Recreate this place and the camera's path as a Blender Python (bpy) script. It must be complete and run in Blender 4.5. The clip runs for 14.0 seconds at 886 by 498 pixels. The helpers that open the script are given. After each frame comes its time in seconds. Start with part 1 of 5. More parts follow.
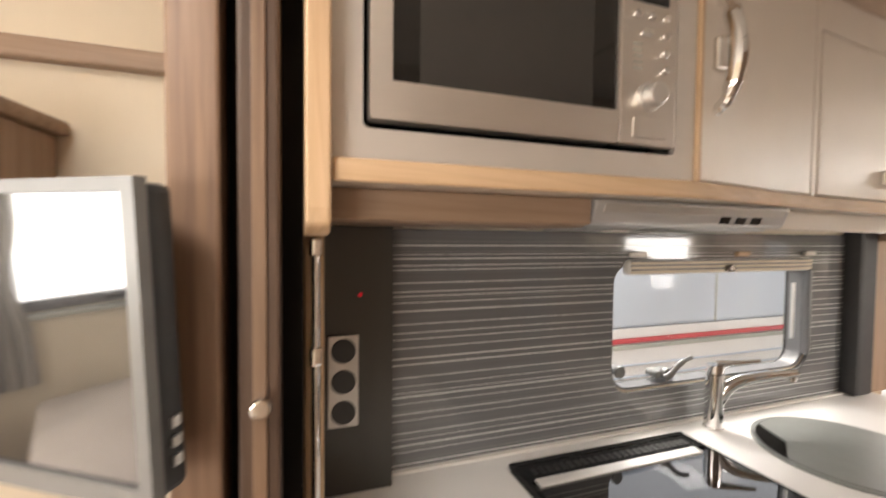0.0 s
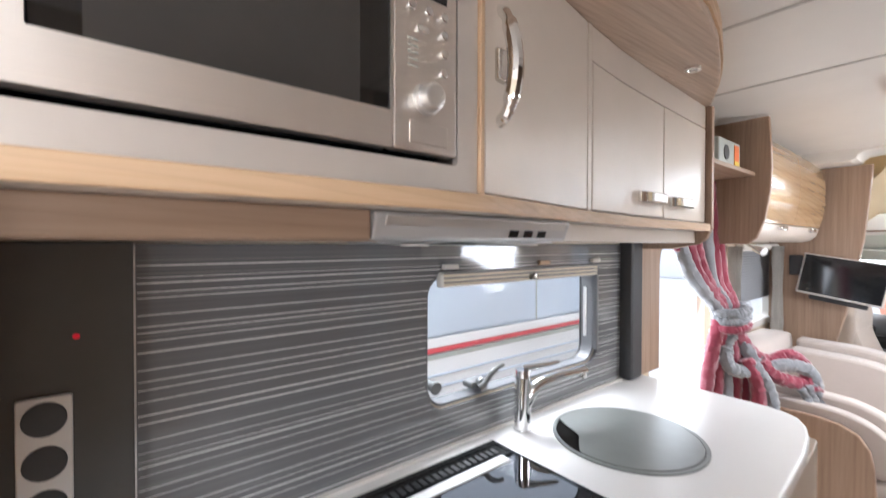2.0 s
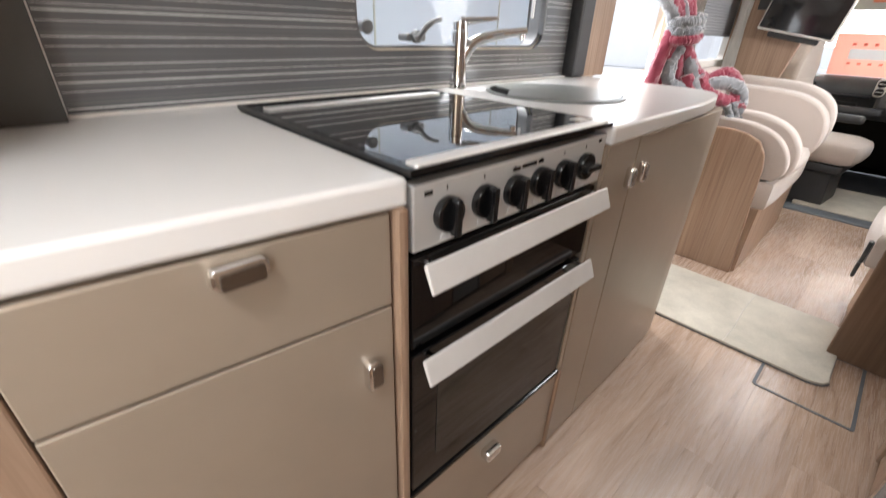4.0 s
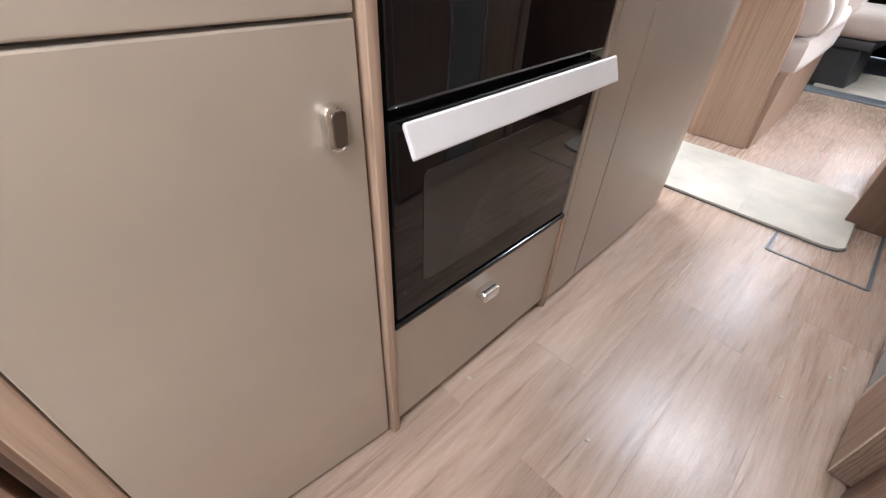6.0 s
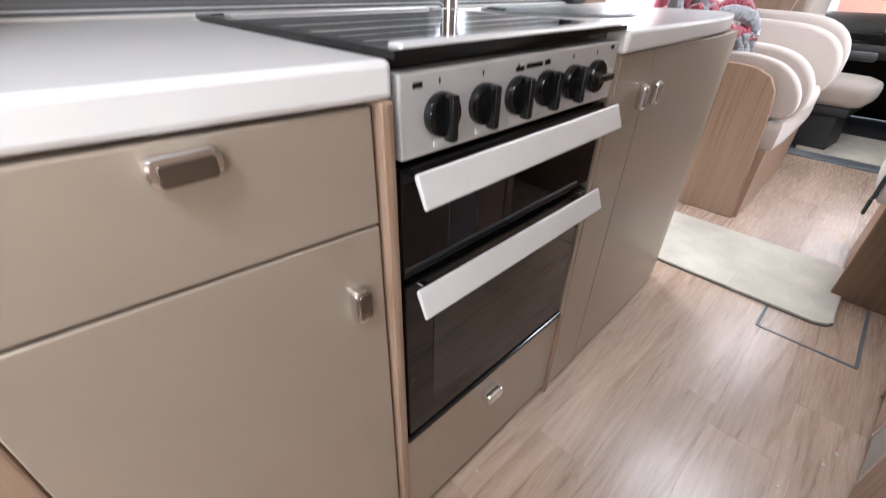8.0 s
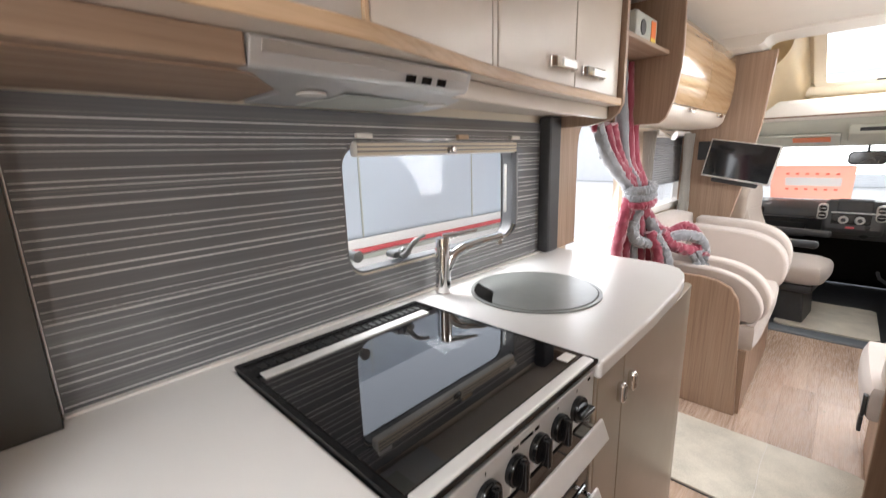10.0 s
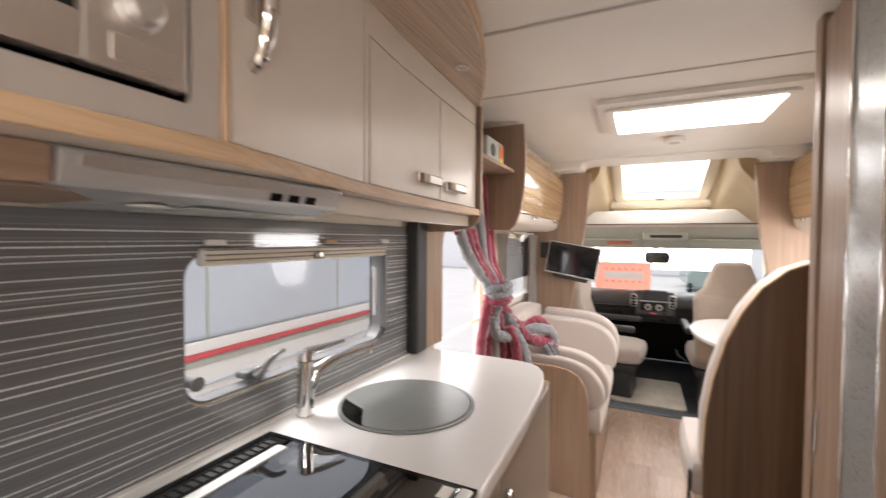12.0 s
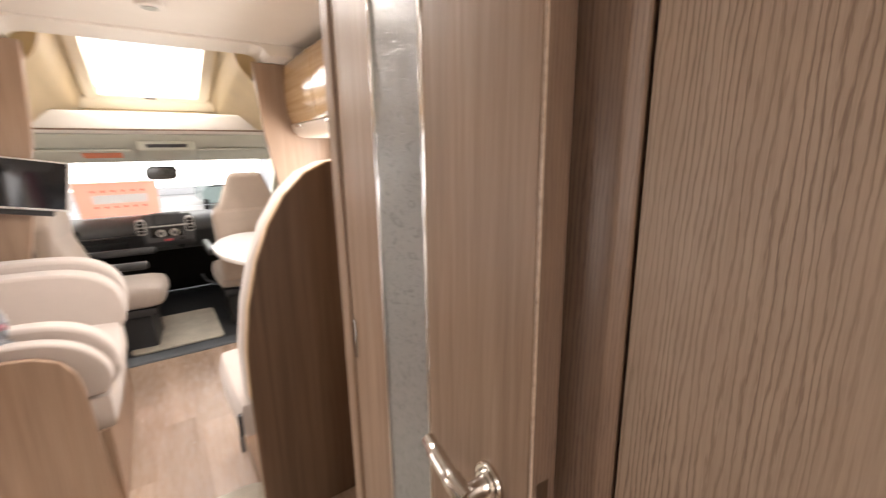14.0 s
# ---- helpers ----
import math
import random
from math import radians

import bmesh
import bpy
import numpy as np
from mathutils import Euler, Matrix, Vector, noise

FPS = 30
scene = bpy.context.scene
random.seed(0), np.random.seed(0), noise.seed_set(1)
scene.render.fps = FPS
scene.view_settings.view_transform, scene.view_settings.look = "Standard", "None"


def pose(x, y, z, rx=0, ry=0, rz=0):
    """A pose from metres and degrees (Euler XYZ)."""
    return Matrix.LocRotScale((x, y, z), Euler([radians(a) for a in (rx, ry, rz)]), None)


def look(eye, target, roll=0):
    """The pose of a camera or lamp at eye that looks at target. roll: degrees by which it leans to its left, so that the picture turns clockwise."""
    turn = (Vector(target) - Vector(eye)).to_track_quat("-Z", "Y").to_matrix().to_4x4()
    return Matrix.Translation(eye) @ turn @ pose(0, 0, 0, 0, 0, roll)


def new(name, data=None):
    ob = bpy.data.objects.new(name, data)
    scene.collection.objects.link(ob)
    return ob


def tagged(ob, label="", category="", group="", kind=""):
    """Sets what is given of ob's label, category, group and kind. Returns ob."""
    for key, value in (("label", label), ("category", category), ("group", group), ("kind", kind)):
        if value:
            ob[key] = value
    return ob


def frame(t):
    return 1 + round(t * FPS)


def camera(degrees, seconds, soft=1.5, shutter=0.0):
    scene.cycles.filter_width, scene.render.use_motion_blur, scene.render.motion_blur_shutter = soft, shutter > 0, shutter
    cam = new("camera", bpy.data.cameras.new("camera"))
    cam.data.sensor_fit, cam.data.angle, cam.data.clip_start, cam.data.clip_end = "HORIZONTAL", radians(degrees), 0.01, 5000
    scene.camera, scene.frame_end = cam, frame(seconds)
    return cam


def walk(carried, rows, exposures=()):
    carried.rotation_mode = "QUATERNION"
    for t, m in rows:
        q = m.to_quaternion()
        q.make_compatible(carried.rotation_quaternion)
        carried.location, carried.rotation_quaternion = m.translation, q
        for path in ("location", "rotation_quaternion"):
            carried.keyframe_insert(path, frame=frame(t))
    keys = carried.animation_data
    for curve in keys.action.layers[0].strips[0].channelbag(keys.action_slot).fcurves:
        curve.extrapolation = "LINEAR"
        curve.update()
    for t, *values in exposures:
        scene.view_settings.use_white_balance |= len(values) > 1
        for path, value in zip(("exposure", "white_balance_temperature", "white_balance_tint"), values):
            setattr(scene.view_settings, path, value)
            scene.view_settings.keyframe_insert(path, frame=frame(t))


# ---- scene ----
cam = camera(93.4, 14.0, soft=1.2, shutter=0.4)
PATH = [
    (0, (0.025, 0.072, 1.463), (0.677, 1.961, 1.393), 0.6),
    (0.5, (0.079, 0.104, 1.519), (1.012, 1.864, 1.695), 0.4),
    (1, (0.119, 0.121, 1.539), (1.193, 1.785, 1.814), 0.1),
    (1.5, (0.151, 0.125, 1.525), (1.315, 1.739, 1.727), 0.1),
    (2, (0.174, 0.111, 1.476), (1.428, 1.669, 1.448), 0.1),
    (2.5, (0.153, 0.071, 1.406), (1.478, 1.541, 1.116), 0.6),
    (3, (0.138, 0.031, 1.323), (1.468, 1.425, 0.785), 1.2),
    (3.5, (0.153, -0.004, 1.228), (1.445, 1.328, 0.481), 1.7),
    (4, (0.164, -0.023, 1.102), (1.4, 1.239, 0.166), 2.1),
    (6.5, (0.192, -0.016, 0.833), (1.319, 1.062, -0.419), 2.6),
    (7, (0.186, -0.019, 0.848), (1.323, 1.069, -0.387), 2.4),
    (7.5, (0.188, -0.006, 0.918), (1.346, 1.112, -0.269), 2.0),
    (8, (0.19, 0.0, 1.011), (1.385, 1.18, -0.074), 1.3),
    (8.5, (0.21, 0.02, 1.092), (1.442, 1.267, 0.13), 0.6),
    (9, (0.23, 0.04, 1.188), (1.513, 1.35, 0.389), 0.1),
    (11.5, (0.155, 0.02, 1.484), (1.788, 1.173, 1.482), -0.1),
    (12, (0.237, 0.073, 1.429), (2.043, 0.931, 1.376), 0.4),
    (12.5, (0.365, 0.08, 1.397), (2.31, 0.524, 1.259), 0.0),
    (13, (0.468, 0.115, 1.387), (2.452, 0.065, 1.138), -0.8),
    (13.5, (0.584, 0.098, 1.385), (2.454, -0.508, 1.014), -1.3),
    (14, (0.72, 0.018, 1.38), (2.322, -1.089, 0.924), -1.0),
]
EXPOSURES = [(0.0, 0.16, 6900, 12), (0.5, 0.33, 6350, 10), (1.0, 0.52, 6000, 10), (1.5, 0.47, 5650, 10), (2.0, 0.38, 5700, 10), (3.0, 0.32, 5850, 10), (3.5, 0.18, 5950, 10), (4.0, 0.3, 6100, 10), (6.5, 0.82, 5450, 10), (7.5, 0.72, 5400, 10), (8.0, 0.52, 5600, 10), (9.0, 0.3, 5850, 10),
             (11.5, 0.12, 6450, 13), (12.5, -0.08, 6600, 15), (13.0, -0.1, 7150, 16), (13.5, 0.05, 6900, 16), (14.0, 0.32, 6800, 15)]
walk(cam, [(t, look(eye, target, roll)) for t, eye, target, roll in PATH], EXPOSURES)

# ---- light ----
world = bpy.data.worlds.new("sky")
scene.world = world
world.use_nodes = True
wn = world.node_tree.nodes
sky = wn.new("ShaderNodeTexSky")
sky.sky_type, sky.sun_disc = 'NISHITA', False
sky.sun_elevation, sky.sun_rotation = radians(48), radians(-35)
sky.air_density, sky.dust_density, sky.ozone_density = 1.0, 3.0, 1.0
wn["Background"].inputs["Strength"].default_value = 0.15
cloud = wn.new("ShaderNodeMix")
cloud.data_type = 'RGBA'
cloud.inputs[0].default_value = 0.85
cloud.inputs[7].default_value = (7.4, 7.5, 7.7, 1)
world.node_tree.links.new(sky.outputs[0], cloud.inputs[6])
world.node_tree.links.new(cloud.outputs[2], wn["Background"].inputs["Color"])

sun = new("sun", bpy.data.lights.new("sun", 'SUN'))
sun.data.energy, sun.data.angle, sun.data.color = 1.5, radians(14), (1.0, 0.96, 0.9)
sun.matrix_world = look((3, 5, 8), (1.5, 0.3, 0))


def opening_lamp(name, at, target, sx, sy, watts, color=(1, 0.98, 0.95)):
    """Daylight entering by an opening."""
    lamp = new(name, bpy.data.lights.new(name, 'AREA'))
    lamp.data.shape, lamp.data.size, lamp.data.size_y = 'RECTANGLE', sx, sy
    lamp.data.energy, lamp.data.color = watts, color
    lamp.matrix_world = look(at, target)
    return lamp


# ---- materials ----
def material(name):
    m = bpy.data.materials.new(name)
    m.use_nodes = True
    nt = m.node_tree
    return m, nt, nt.nodes, nt.links, nt.nodes["Principled BSDF"]


def coords(nt, scale=(1, 1, 1), offset_random=False):
    tc = nt.nodes.new("ShaderNodeTexCoord")
    mp = nt.nodes.new("ShaderNodeMapping")
    mp.inputs["Scale"].default_value = scale
    nt.links.new(tc.outputs["Object"], mp.inputs["Vector"])
    if offset_random:
        oi = nt.nodes.new("ShaderNodeObjectInfo")
        mul = nt.nodes.new("ShaderNodeMath")
        mul.operation = 'MULTIPLY'
        mul.inputs[1].default_value = 37.0
        nt.links.new(oi.outputs["Random"], mul.inputs[0])
        nt.links.new(mul.outputs[0], mp.inputs["Location"])
    return mp.outputs["Vector"]


def noise_tex(nt, vec, scale, detail=4, rough=0.6, distortion=0.0):
    n = nt.nodes.new("ShaderNodeTexNoise")
    n.inputs["Scale"].default_value = scale
    n.inputs["Detail"].default_value = detail
    n.inputs["Roughness"].default_value = rough
    n.inputs["Distortion"].default_value = distortion
    nt.links.new(vec, n.inputs["Vector"])
    return n.outputs["Fac"]


def ramp(nt, fac, stops):
    r = nt.nodes.new("ShaderNodeValToRGB")
    while len(r.color_ramp.elements) < len(stops):
        r.color_ramp.elements.new(0.5)
    for e, (p, c) in zip(r.color_ramp.elements, stops):
        e.position, e.color = p, (*c, 1) if len(c) == 3 else c
    nt.links.new(fac, r.inputs["Fac"])
    return r.outputs["Color"]


def mix(nt, fac, a, b, mode='MIX'):
    m = nt.nodes.new("ShaderNodeMix")
    m.data_type, m.blend_type = 'RGBA', mode
    for sock, v in (("Factor", fac), ("A", a), ("B", b)):
        s = [i for i in m.inputs if i.name == sock and (i.type == 'RGBA' or sock == "Factor" and i.type == 'VALUE')][0]
        if isinstance(v, (int, float)):
            s.default_value = v
        elif isinstance(v, tuple):
            s.default_value = (*v, 1)
        else:
            nt.links.new(v, s)
    return [o for o in m.outputs if o.type == 'RGBA'][0]


def bump(nt, bsdf, height, strength=0.2, distance=0.002):
    b = nt.nodes.new("ShaderNodeBump")
    b.inputs["Strength"].default_value = strength
    b.inputs["Distance"].default_value = distance
    nt.links.new(height, b.inputs["Height"])
    nt.links.new(b.outputs[0], bsdf.inputs["Normal"])


def plain(name, color, rough=0.5, metal=0.0, var=0.08, scale=9.0, bumped=0.02, bscale=220.0, spec=0.5, coat=0.0):
    """A surface with soft mottling and a fine grain."""
    m, nt, n, l, b = material(name)
    v = coords(nt)
    f = noise_tex(nt, v, scale, 5, 0.65)
    lo = tuple(c * (1 - var) for c in color)
    hi = tuple(min(1, c * (1 + var)) for c in color)
    l.new(ramp(nt, f, [(0.3, lo), (0.7, hi)]), b.inputs["Base Color"])
    fr = ramp(nt, noise_tex(nt, v, scale * 3, 3), [(0.3, (rough * 0.95,) * 3), (0.7, (min(1, rough * 1.05),) * 3)])
    l.new(fr, b.inputs["Roughness"])
    b.inputs["Metallic"].default_value = metal
    b.inputs["Specular IOR Level"].default_value = spec
    b.inputs["Coat Weight"].default_value = coat
    if bumped:
        bump(nt, b, noise_tex(nt, v, bscale, 2), bumped, 0.0004)
    return m


def wood(name, dark, mid, light, axis=2, rough=0.42, fine=70.0, own=False, cathedral=0.17, relief=0.12):
    """Wood with its grain along an axis."""
    m, nt, n, l, b = material(name)
    st = [fine] * 3
    st[axis] = fine * 0.022
    v = coords(nt, tuple(st), own)
    f = noise_tex(nt, v, 1.0, 5, 0.62, 0.35)
    st2 = [7.0] * 3
    st2[axis] = 0.55
    v2 = coords(nt, tuple(st2), own)
    broad = noise_tex(nt, v2, 1.0, 3, 0.5, 1.6)
    w = nt.nodes.new("ShaderNodeMath")
    w.operation = 'MULTIPLY'
    w.inputs[1].default_value = 11.0
    l.new(broad, w.inputs[0])
    fr = nt.nodes.new("ShaderNodeMath")
    fr.operation = 'PINGPONG'
    fr.inputs[1].default_value = 1.0
    l.new(w.outputs[0], fr.inputs[0])
    base = ramp(nt, f, [(0.28, dark), (0.5, mid), (0.74, light)])
    rings = ramp(nt, fr.outputs[0], [(0.0, (0.8, 0.77, 0.74)), (0.35, (1, 1, 1)), (1.0, (0.92, 0.9, 0.88))])
    col = mix(nt, cathedral, base, rings, 'MULTIPLY')
    wv = nt.nodes.new("ShaderNodeTexWave")
    wv.wave_type, wv.bands_direction, wv.wave_profile = 'BANDS', 'DIAGONAL', 'SAW'
    wv.inputs["Scale"].default_value = 1.0
    wv.inputs["Distortion"].default_value = 6.0
    wv.inputs["Detail"].default_value = 3.0
    wv.inputs["Detail Scale"].default_value = 0.35
    st3 = [fine * 0.62] * 3
    st3[axis] = fine * 0.05
    l.new(coords(nt, tuple(st3), own), wv.inputs["Vector"])
    lines = ramp(nt, wv.outputs["Fac"], [(0.0, (0.60, 0.53, 0.47)), (0.25, (0.9, 0.88, 0.86)), (0.6, (1, 1, 1)), (0.9, (1.04, 1.04, 1.04)), (1.0, (0.7, 0.64, 0.59))])
    col = mix(nt, cathedral, col, lines, 'MULTIPLY')
    tone = ramp(nt, broad, [(0.3, (0.86, 0.86, 0.86)), (0.7, (1.08, 1.06, 1.04))])
    col = mix(nt, 0.8, col, tone, 'MULTIPLY')
    if own:
        oi = nt.nodes.new("ShaderNodeObjectInfo")
        t2 = ramp(nt, oi.outputs["Random"], [(0.0, (0.80, 0.78, 0.76)), (0.4, (0.97, 0.96, 0.95)), (1.0, (1.08, 1.08, 1.08))])
        col = mix(nt, 1.0, col, t2, 'MULTIPLY')
    l.new(col, b.inputs["Base Color"])
    l.new(ramp(nt, f, [(0.2, (rough * 1.25,) * 3), (0.8, (rough * 0.85,) * 3)]), b.inputs["Roughness"])
    bump(nt, b, f, relief, 0.0012)
    return m


def brushed(name, color, axis=0, rough=0.32):
    m, nt, n, l, b = material(name)
    st = [900.0] * 3
    st[axis] = 4.0
    f = noise_tex(nt, coords(nt, tuple(st)), 1.0, 3, 0.6)
    l.new(ramp(nt, f, [(0.3, tuple(c * 0.96 for c in color)), (0.7, color)]), b.inputs["Base Color"])
    l.new(ramp(nt, f, [(0.3, (rough * 1.1,) * 3), (0.7, (rough * 0.92,) * 3)]), b.inputs["Roughness"])
    b.inputs["Metallic"].default_value = 1.0
    b.inputs["Anisotropic"].default_value = 0.3
    return m


def fabric(name, color, scale=700.0, var=0.1, rough=0.95, sheen=0.3, strength=0.35):
    m, nt, n, l, b = material(name)
    v = coords(nt)
    f = noise_tex(nt, v, scale, 2)
    g = noise_tex(nt, v, 7.0, 4)
    c = ramp(nt, g, [(0.3, tuple(x * (1 - var) for x in color)), (0.7, color)])
    c = mix(nt, 0.35, c, ramp(nt, f, [(0.35, (0.6, 0.6, 0.6)), (0.65, (1, 1, 1))]), 'MULTIPLY')
    l.new(c, b.inputs["Base Color"])
    b.inputs["Roughness"].default_value = rough
    b.inputs["Sheen Weight"].default_value = sheen
    bump(nt, b, f, strength, 0.002)
    return m


def fluffy(name, color):
    m = fabric(name, color, 160.0, 0.25, 1.0, 0.8, 0.9)
    return m


def glass(name, tint=(1, 1, 1), rough=0.0):
    m, nt, n, l, b = material(name)
    b.inputs["Base Color"].default_value = (*tint, 1)
    b.inputs["Transmission Weight"].default_value = 1.0
    b.inputs["Roughness"].default_value = rough
    b.inputs["IOR"].default_value = 1.2
    return m


def glowing(name, color, strength):
    m, nt, n, l, b = material(name)
    b.inputs["Base Color"].default_value = (*color, 1)
    b.inputs["Emission Color"].default_value = (*color, 1)
    b.inputs["Emission Strength"].default_value = strength
    return m


def lined_wood(name, lo, hi, line, pitch=165.0, rough=0.36):
    """Upright veneer with fine wavering dark pores."""
    m, nt, n, l, b = material(name)

    def op(kind, a, v):
        k = n.new("ShaderNodeMath")
        k.operation = kind
        l.new(a, k.inputs[0])
        if isinstance(v, (int, float)):
            k.inputs[1].default_value = v
        else:
            l.new(v, k.inputs[1])
        return k.outputs[0]

    sep = n.new("ShaderNodeSeparateXYZ")
    l.new(coords(nt), sep.inputs[0])
    u = op('ADD', sep.outputs[0], sep.outputs[1])
    sway = op('MULTIPLY', noise_tex(nt, coords(nt, (5, 5, 0.55)), 1.0, 2, 0.5), 0.075)
    fine = op('MULTIPLY', noise_tex(nt, coords(nt, (60, 60, 7)), 1.0, 4, 0.65), 0.016)
    t = op('MULTIPLY', op('ADD', op('ADD', u, sway), fine), 2 * pitch)
    saw = op('PINGPONG', t, 1.0)
    broad = noise_tex(nt, coords(nt, (9, 9, 0.7)), 1.0, 4, 0.6)
    pores = noise_tex(nt, coords(nt, (420, 420, 14)), 1.0, 3, 0.6)
    base = ramp(nt, broad, [(0.3, lo), (0.7, hi)])
    base = mix(nt, 0.5, base, ramp(nt, pores, [(0.3, (0.72, 0.7, 0.68)), (0.6, (1, 1, 1))]), 'MULTIPLY')
    cut = ramp(nt, saw, [(0.0, (1, 1, 1)), (0.16, (0.75, 0.75, 0.75)), (0.46, (0, 0, 0))])
    patch = ramp(nt, noise_tex(nt, coords(nt, (16, 16, 2.2)), 1.0, 3, 0.6), [(0.32, (0.12, 0.12, 0.12)), (0.62, (0.8, 0.8, 0.8))])
    fac = op('MULTIPLY', cut, patch)
    l.new(mix(nt, fac, base, line), b.inputs["Base Color"])
    l.new(ramp(nt, fac, [(0.0, (rough,) * 3), (0.8, (rough * 1.5,) * 3)]), b.inputs["Roughness"])
    bump(nt, b, op('MULTIPLY', fac, -1.0), 0.35, 0.0008)
    return m


def etched():
    """Grey glass with a crinkled pattern."""
    m, nt, n, l, b = material("etched_grey_glass")
    f = noise_tex(nt, coords(nt, (26, 26, 60)), 1.0, 5, 0.6, 1.8)
    l.new(ramp(nt, f, [(0.36, (0.25, 0.255, 0.255)), (0.44, (0.31, 0.315, 0.315)), (0.7, (0.335, 0.34, 0.335))]), b.inputs["Base Color"])
    b.inputs["Roughness"].default_value = 0.24
    bump(nt, b, ramp(nt, f, [(0.38, (0, 0, 0)), (0.47, (1, 1, 1))]), 0.3, 0.0012)
    return m


WOODC = ((0.265, 0.173, 0.117), (0.345, 0.236, 0.164), (0.415, 0.296, 0.212))
M = {}
M["wood_z"] = wood("walnut_upright", *WOODC, axis=2)
M["wood_x"] = wood("walnut_lengthwise", *WOODC, axis=0)
M["wood_soffit"] = wood("walnut_soffit", (0.40, 0.30, 0.225), (0.52, 0.405, 0.315), (0.60, 0.48, 0.385), axis=0, cathedral=0.3, rough=0.3)
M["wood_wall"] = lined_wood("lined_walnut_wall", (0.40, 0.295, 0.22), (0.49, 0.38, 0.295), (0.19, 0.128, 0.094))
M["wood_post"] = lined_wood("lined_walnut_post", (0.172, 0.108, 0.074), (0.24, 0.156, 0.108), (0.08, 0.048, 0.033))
# Darker copy of the walnut with shade in its colour, chiefly for carcasses.
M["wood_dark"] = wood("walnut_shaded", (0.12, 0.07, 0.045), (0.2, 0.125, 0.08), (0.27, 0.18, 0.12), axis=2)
# Walnut darkened for the weak light on the sliding door leaf.
M["wood_deep"] = wood("walnut_leaf_shade", (0.05, 0.03, 0.02), (0.085, 0.05, 0.033), (0.12, 0.075, 0.05), axis=2)
M["wood_mid"] = wood("walnut_bulkhead", (0.17, 0.1, 0.065), (0.265, 0.165, 0.108), (0.34, 0.225, 0.155), axis=2)
M["oak_x"] = wood("oak_edge_lengthwise", (0.50, 0.33, 0.19), (0.60, 0.42, 0.26), (0.68, 0.5, 0.33), axis=0, cathedral=0.2)
M["oak_z"] = wood("oak_edge_upright", (0.50, 0.33, 0.19), (0.60, 0.42, 0.26), (0.68, 0.5, 0.33), axis=2, cathedral=0.2)


def vinyl_plank():
    """Embossed oak-effect vinyl, each plank cut from its own place in the print."""
    m, nt, n, l, b = material("oak_vinyl_plank")
    figure = noise_tex(nt, coords(nt, (2.4, 30, 30), True), 1.0, 5, 0.62, 1.3)
    grain = noise_tex(nt, coords(nt, (10, 260, 260), True), 1.0, 3, 0.6)
    patch = noise_tex(nt, coords(nt, (1.3, 6, 6), True), 1.0, 3, 0.55, 0.6)
    col = ramp(nt, figure, [(0.30, (0.27, 0.185, 0.135)), (0.44, (0.405, 0.298, 0.226)), (0.62, (0.47, 0.358, 0.28)), (0.8, (0.51, 0.40, 0.32))])
    col = mix(nt, 0.75, col, ramp(nt, grain, [(0.3, (0.8, 0.78, 0.76)), (0.62, (1.03, 1.03, 1.03))]), 'MULTIPLY')
    col = mix(nt, 1.0, col, ramp(nt, patch, [(0.32, (0.82, 0.80, 0.79)), (0.66, (1.06, 1.05, 1.04))]), 'MULTIPLY')
    oi = n.new("ShaderNodeObjectInfo")
    col = mix(nt, 1.0, col, ramp(nt, oi.outputs["Random"], [(0.0, (0.86, 0.84, 0.82)), (0.4, (0.97, 0.96, 0.95)), (1.0, (1.06, 1.06, 1.06))]), 'MULTIPLY')
    l.new(col, b.inputs["Base Color"])
    l.new(ramp(nt, grain, [(0.3, (0.36, 0.36, 0.36)), (0.65, (0.2, 0.2, 0.2))]), b.inputs["Roughness"])
    bump(nt, b, grain, 0.35, 0.0012)
    return m


M["plank"] = vinyl_plank()
M["champagne"] = plain("champagne_laminate", (0.40, 0.337, 0.266), 0.37, 0.3, 0.06, 2.2, 0.05, 700)
M["champagne_light"] = plain("champagne_satin_laminate", (0.66, 0.585, 0.505), 0.3, 0.0, 0.04, 3, 0)
M["cream"] = plain("cream_wall_board", (0.76, 0.67, 0.53), 0.6, 0, 0.03, 4, 0.08, 160)
M["ceiling"] = plain("off_white_ceiling_board", (0.80, 0.765, 0.71), 0.55, 0, 0.025, 3, 0.06, 260)
M["white_plastic"] = plain("white_plastic", (0.78, 0.75, 0.70), 0.38, 0, 0.03, 12)
M["grey_plastic"] = plain("grey_plastic", (0.46, 0.48, 0.44), 0.6, 0, 0.06, 8)
M["dark_plastic"] = plain("dark_plastic", (0.035, 0.037, 0.04), 0.45, 0, 0.2, 8, 0.15, 500)
M["black"] = plain("black_enamel", (0.007, 0.007, 0.0075), 0.12, 0, 0.2, 8, 0.0)
# Near-black with little specular: the shade of deep recesses held in the colour.
M["void"] = plain("recess_shade_black", (0.008, 0.007, 0.006), 0.9, 0, 0.2, 8, 0.0, spec=0.1)
M["dark_panel"] = plain("anthracite_laminate", (0.06, 0.057, 0.052), 0.32, 0, 0.06, 8, 0.04, 400)
M["counter"] = plain("white_worktop_laminate", (0.80, 0.785, 0.765), 0.24, 0, 0.008, 2, 0)
M["chrome"] = plain("chrome", (0.82, 0.82, 0.82), 0.07, 1.0, 0.04, 20, 0.0)
M["nickel"] = plain("satin_nickel", (0.66, 0.62, 0.57), 0.2, 1.0, 0.05, 30, 0.0)
M["steel"] = brushed("brushed_steel", (0.78, 0.735, 0.69), 0, 0.4)
M["silver_surround"] = plain("satin_silver_surround", (0.64, 0.595, 0.55), 0.36, 0.45, 0.03, 4, 0.04, 600)
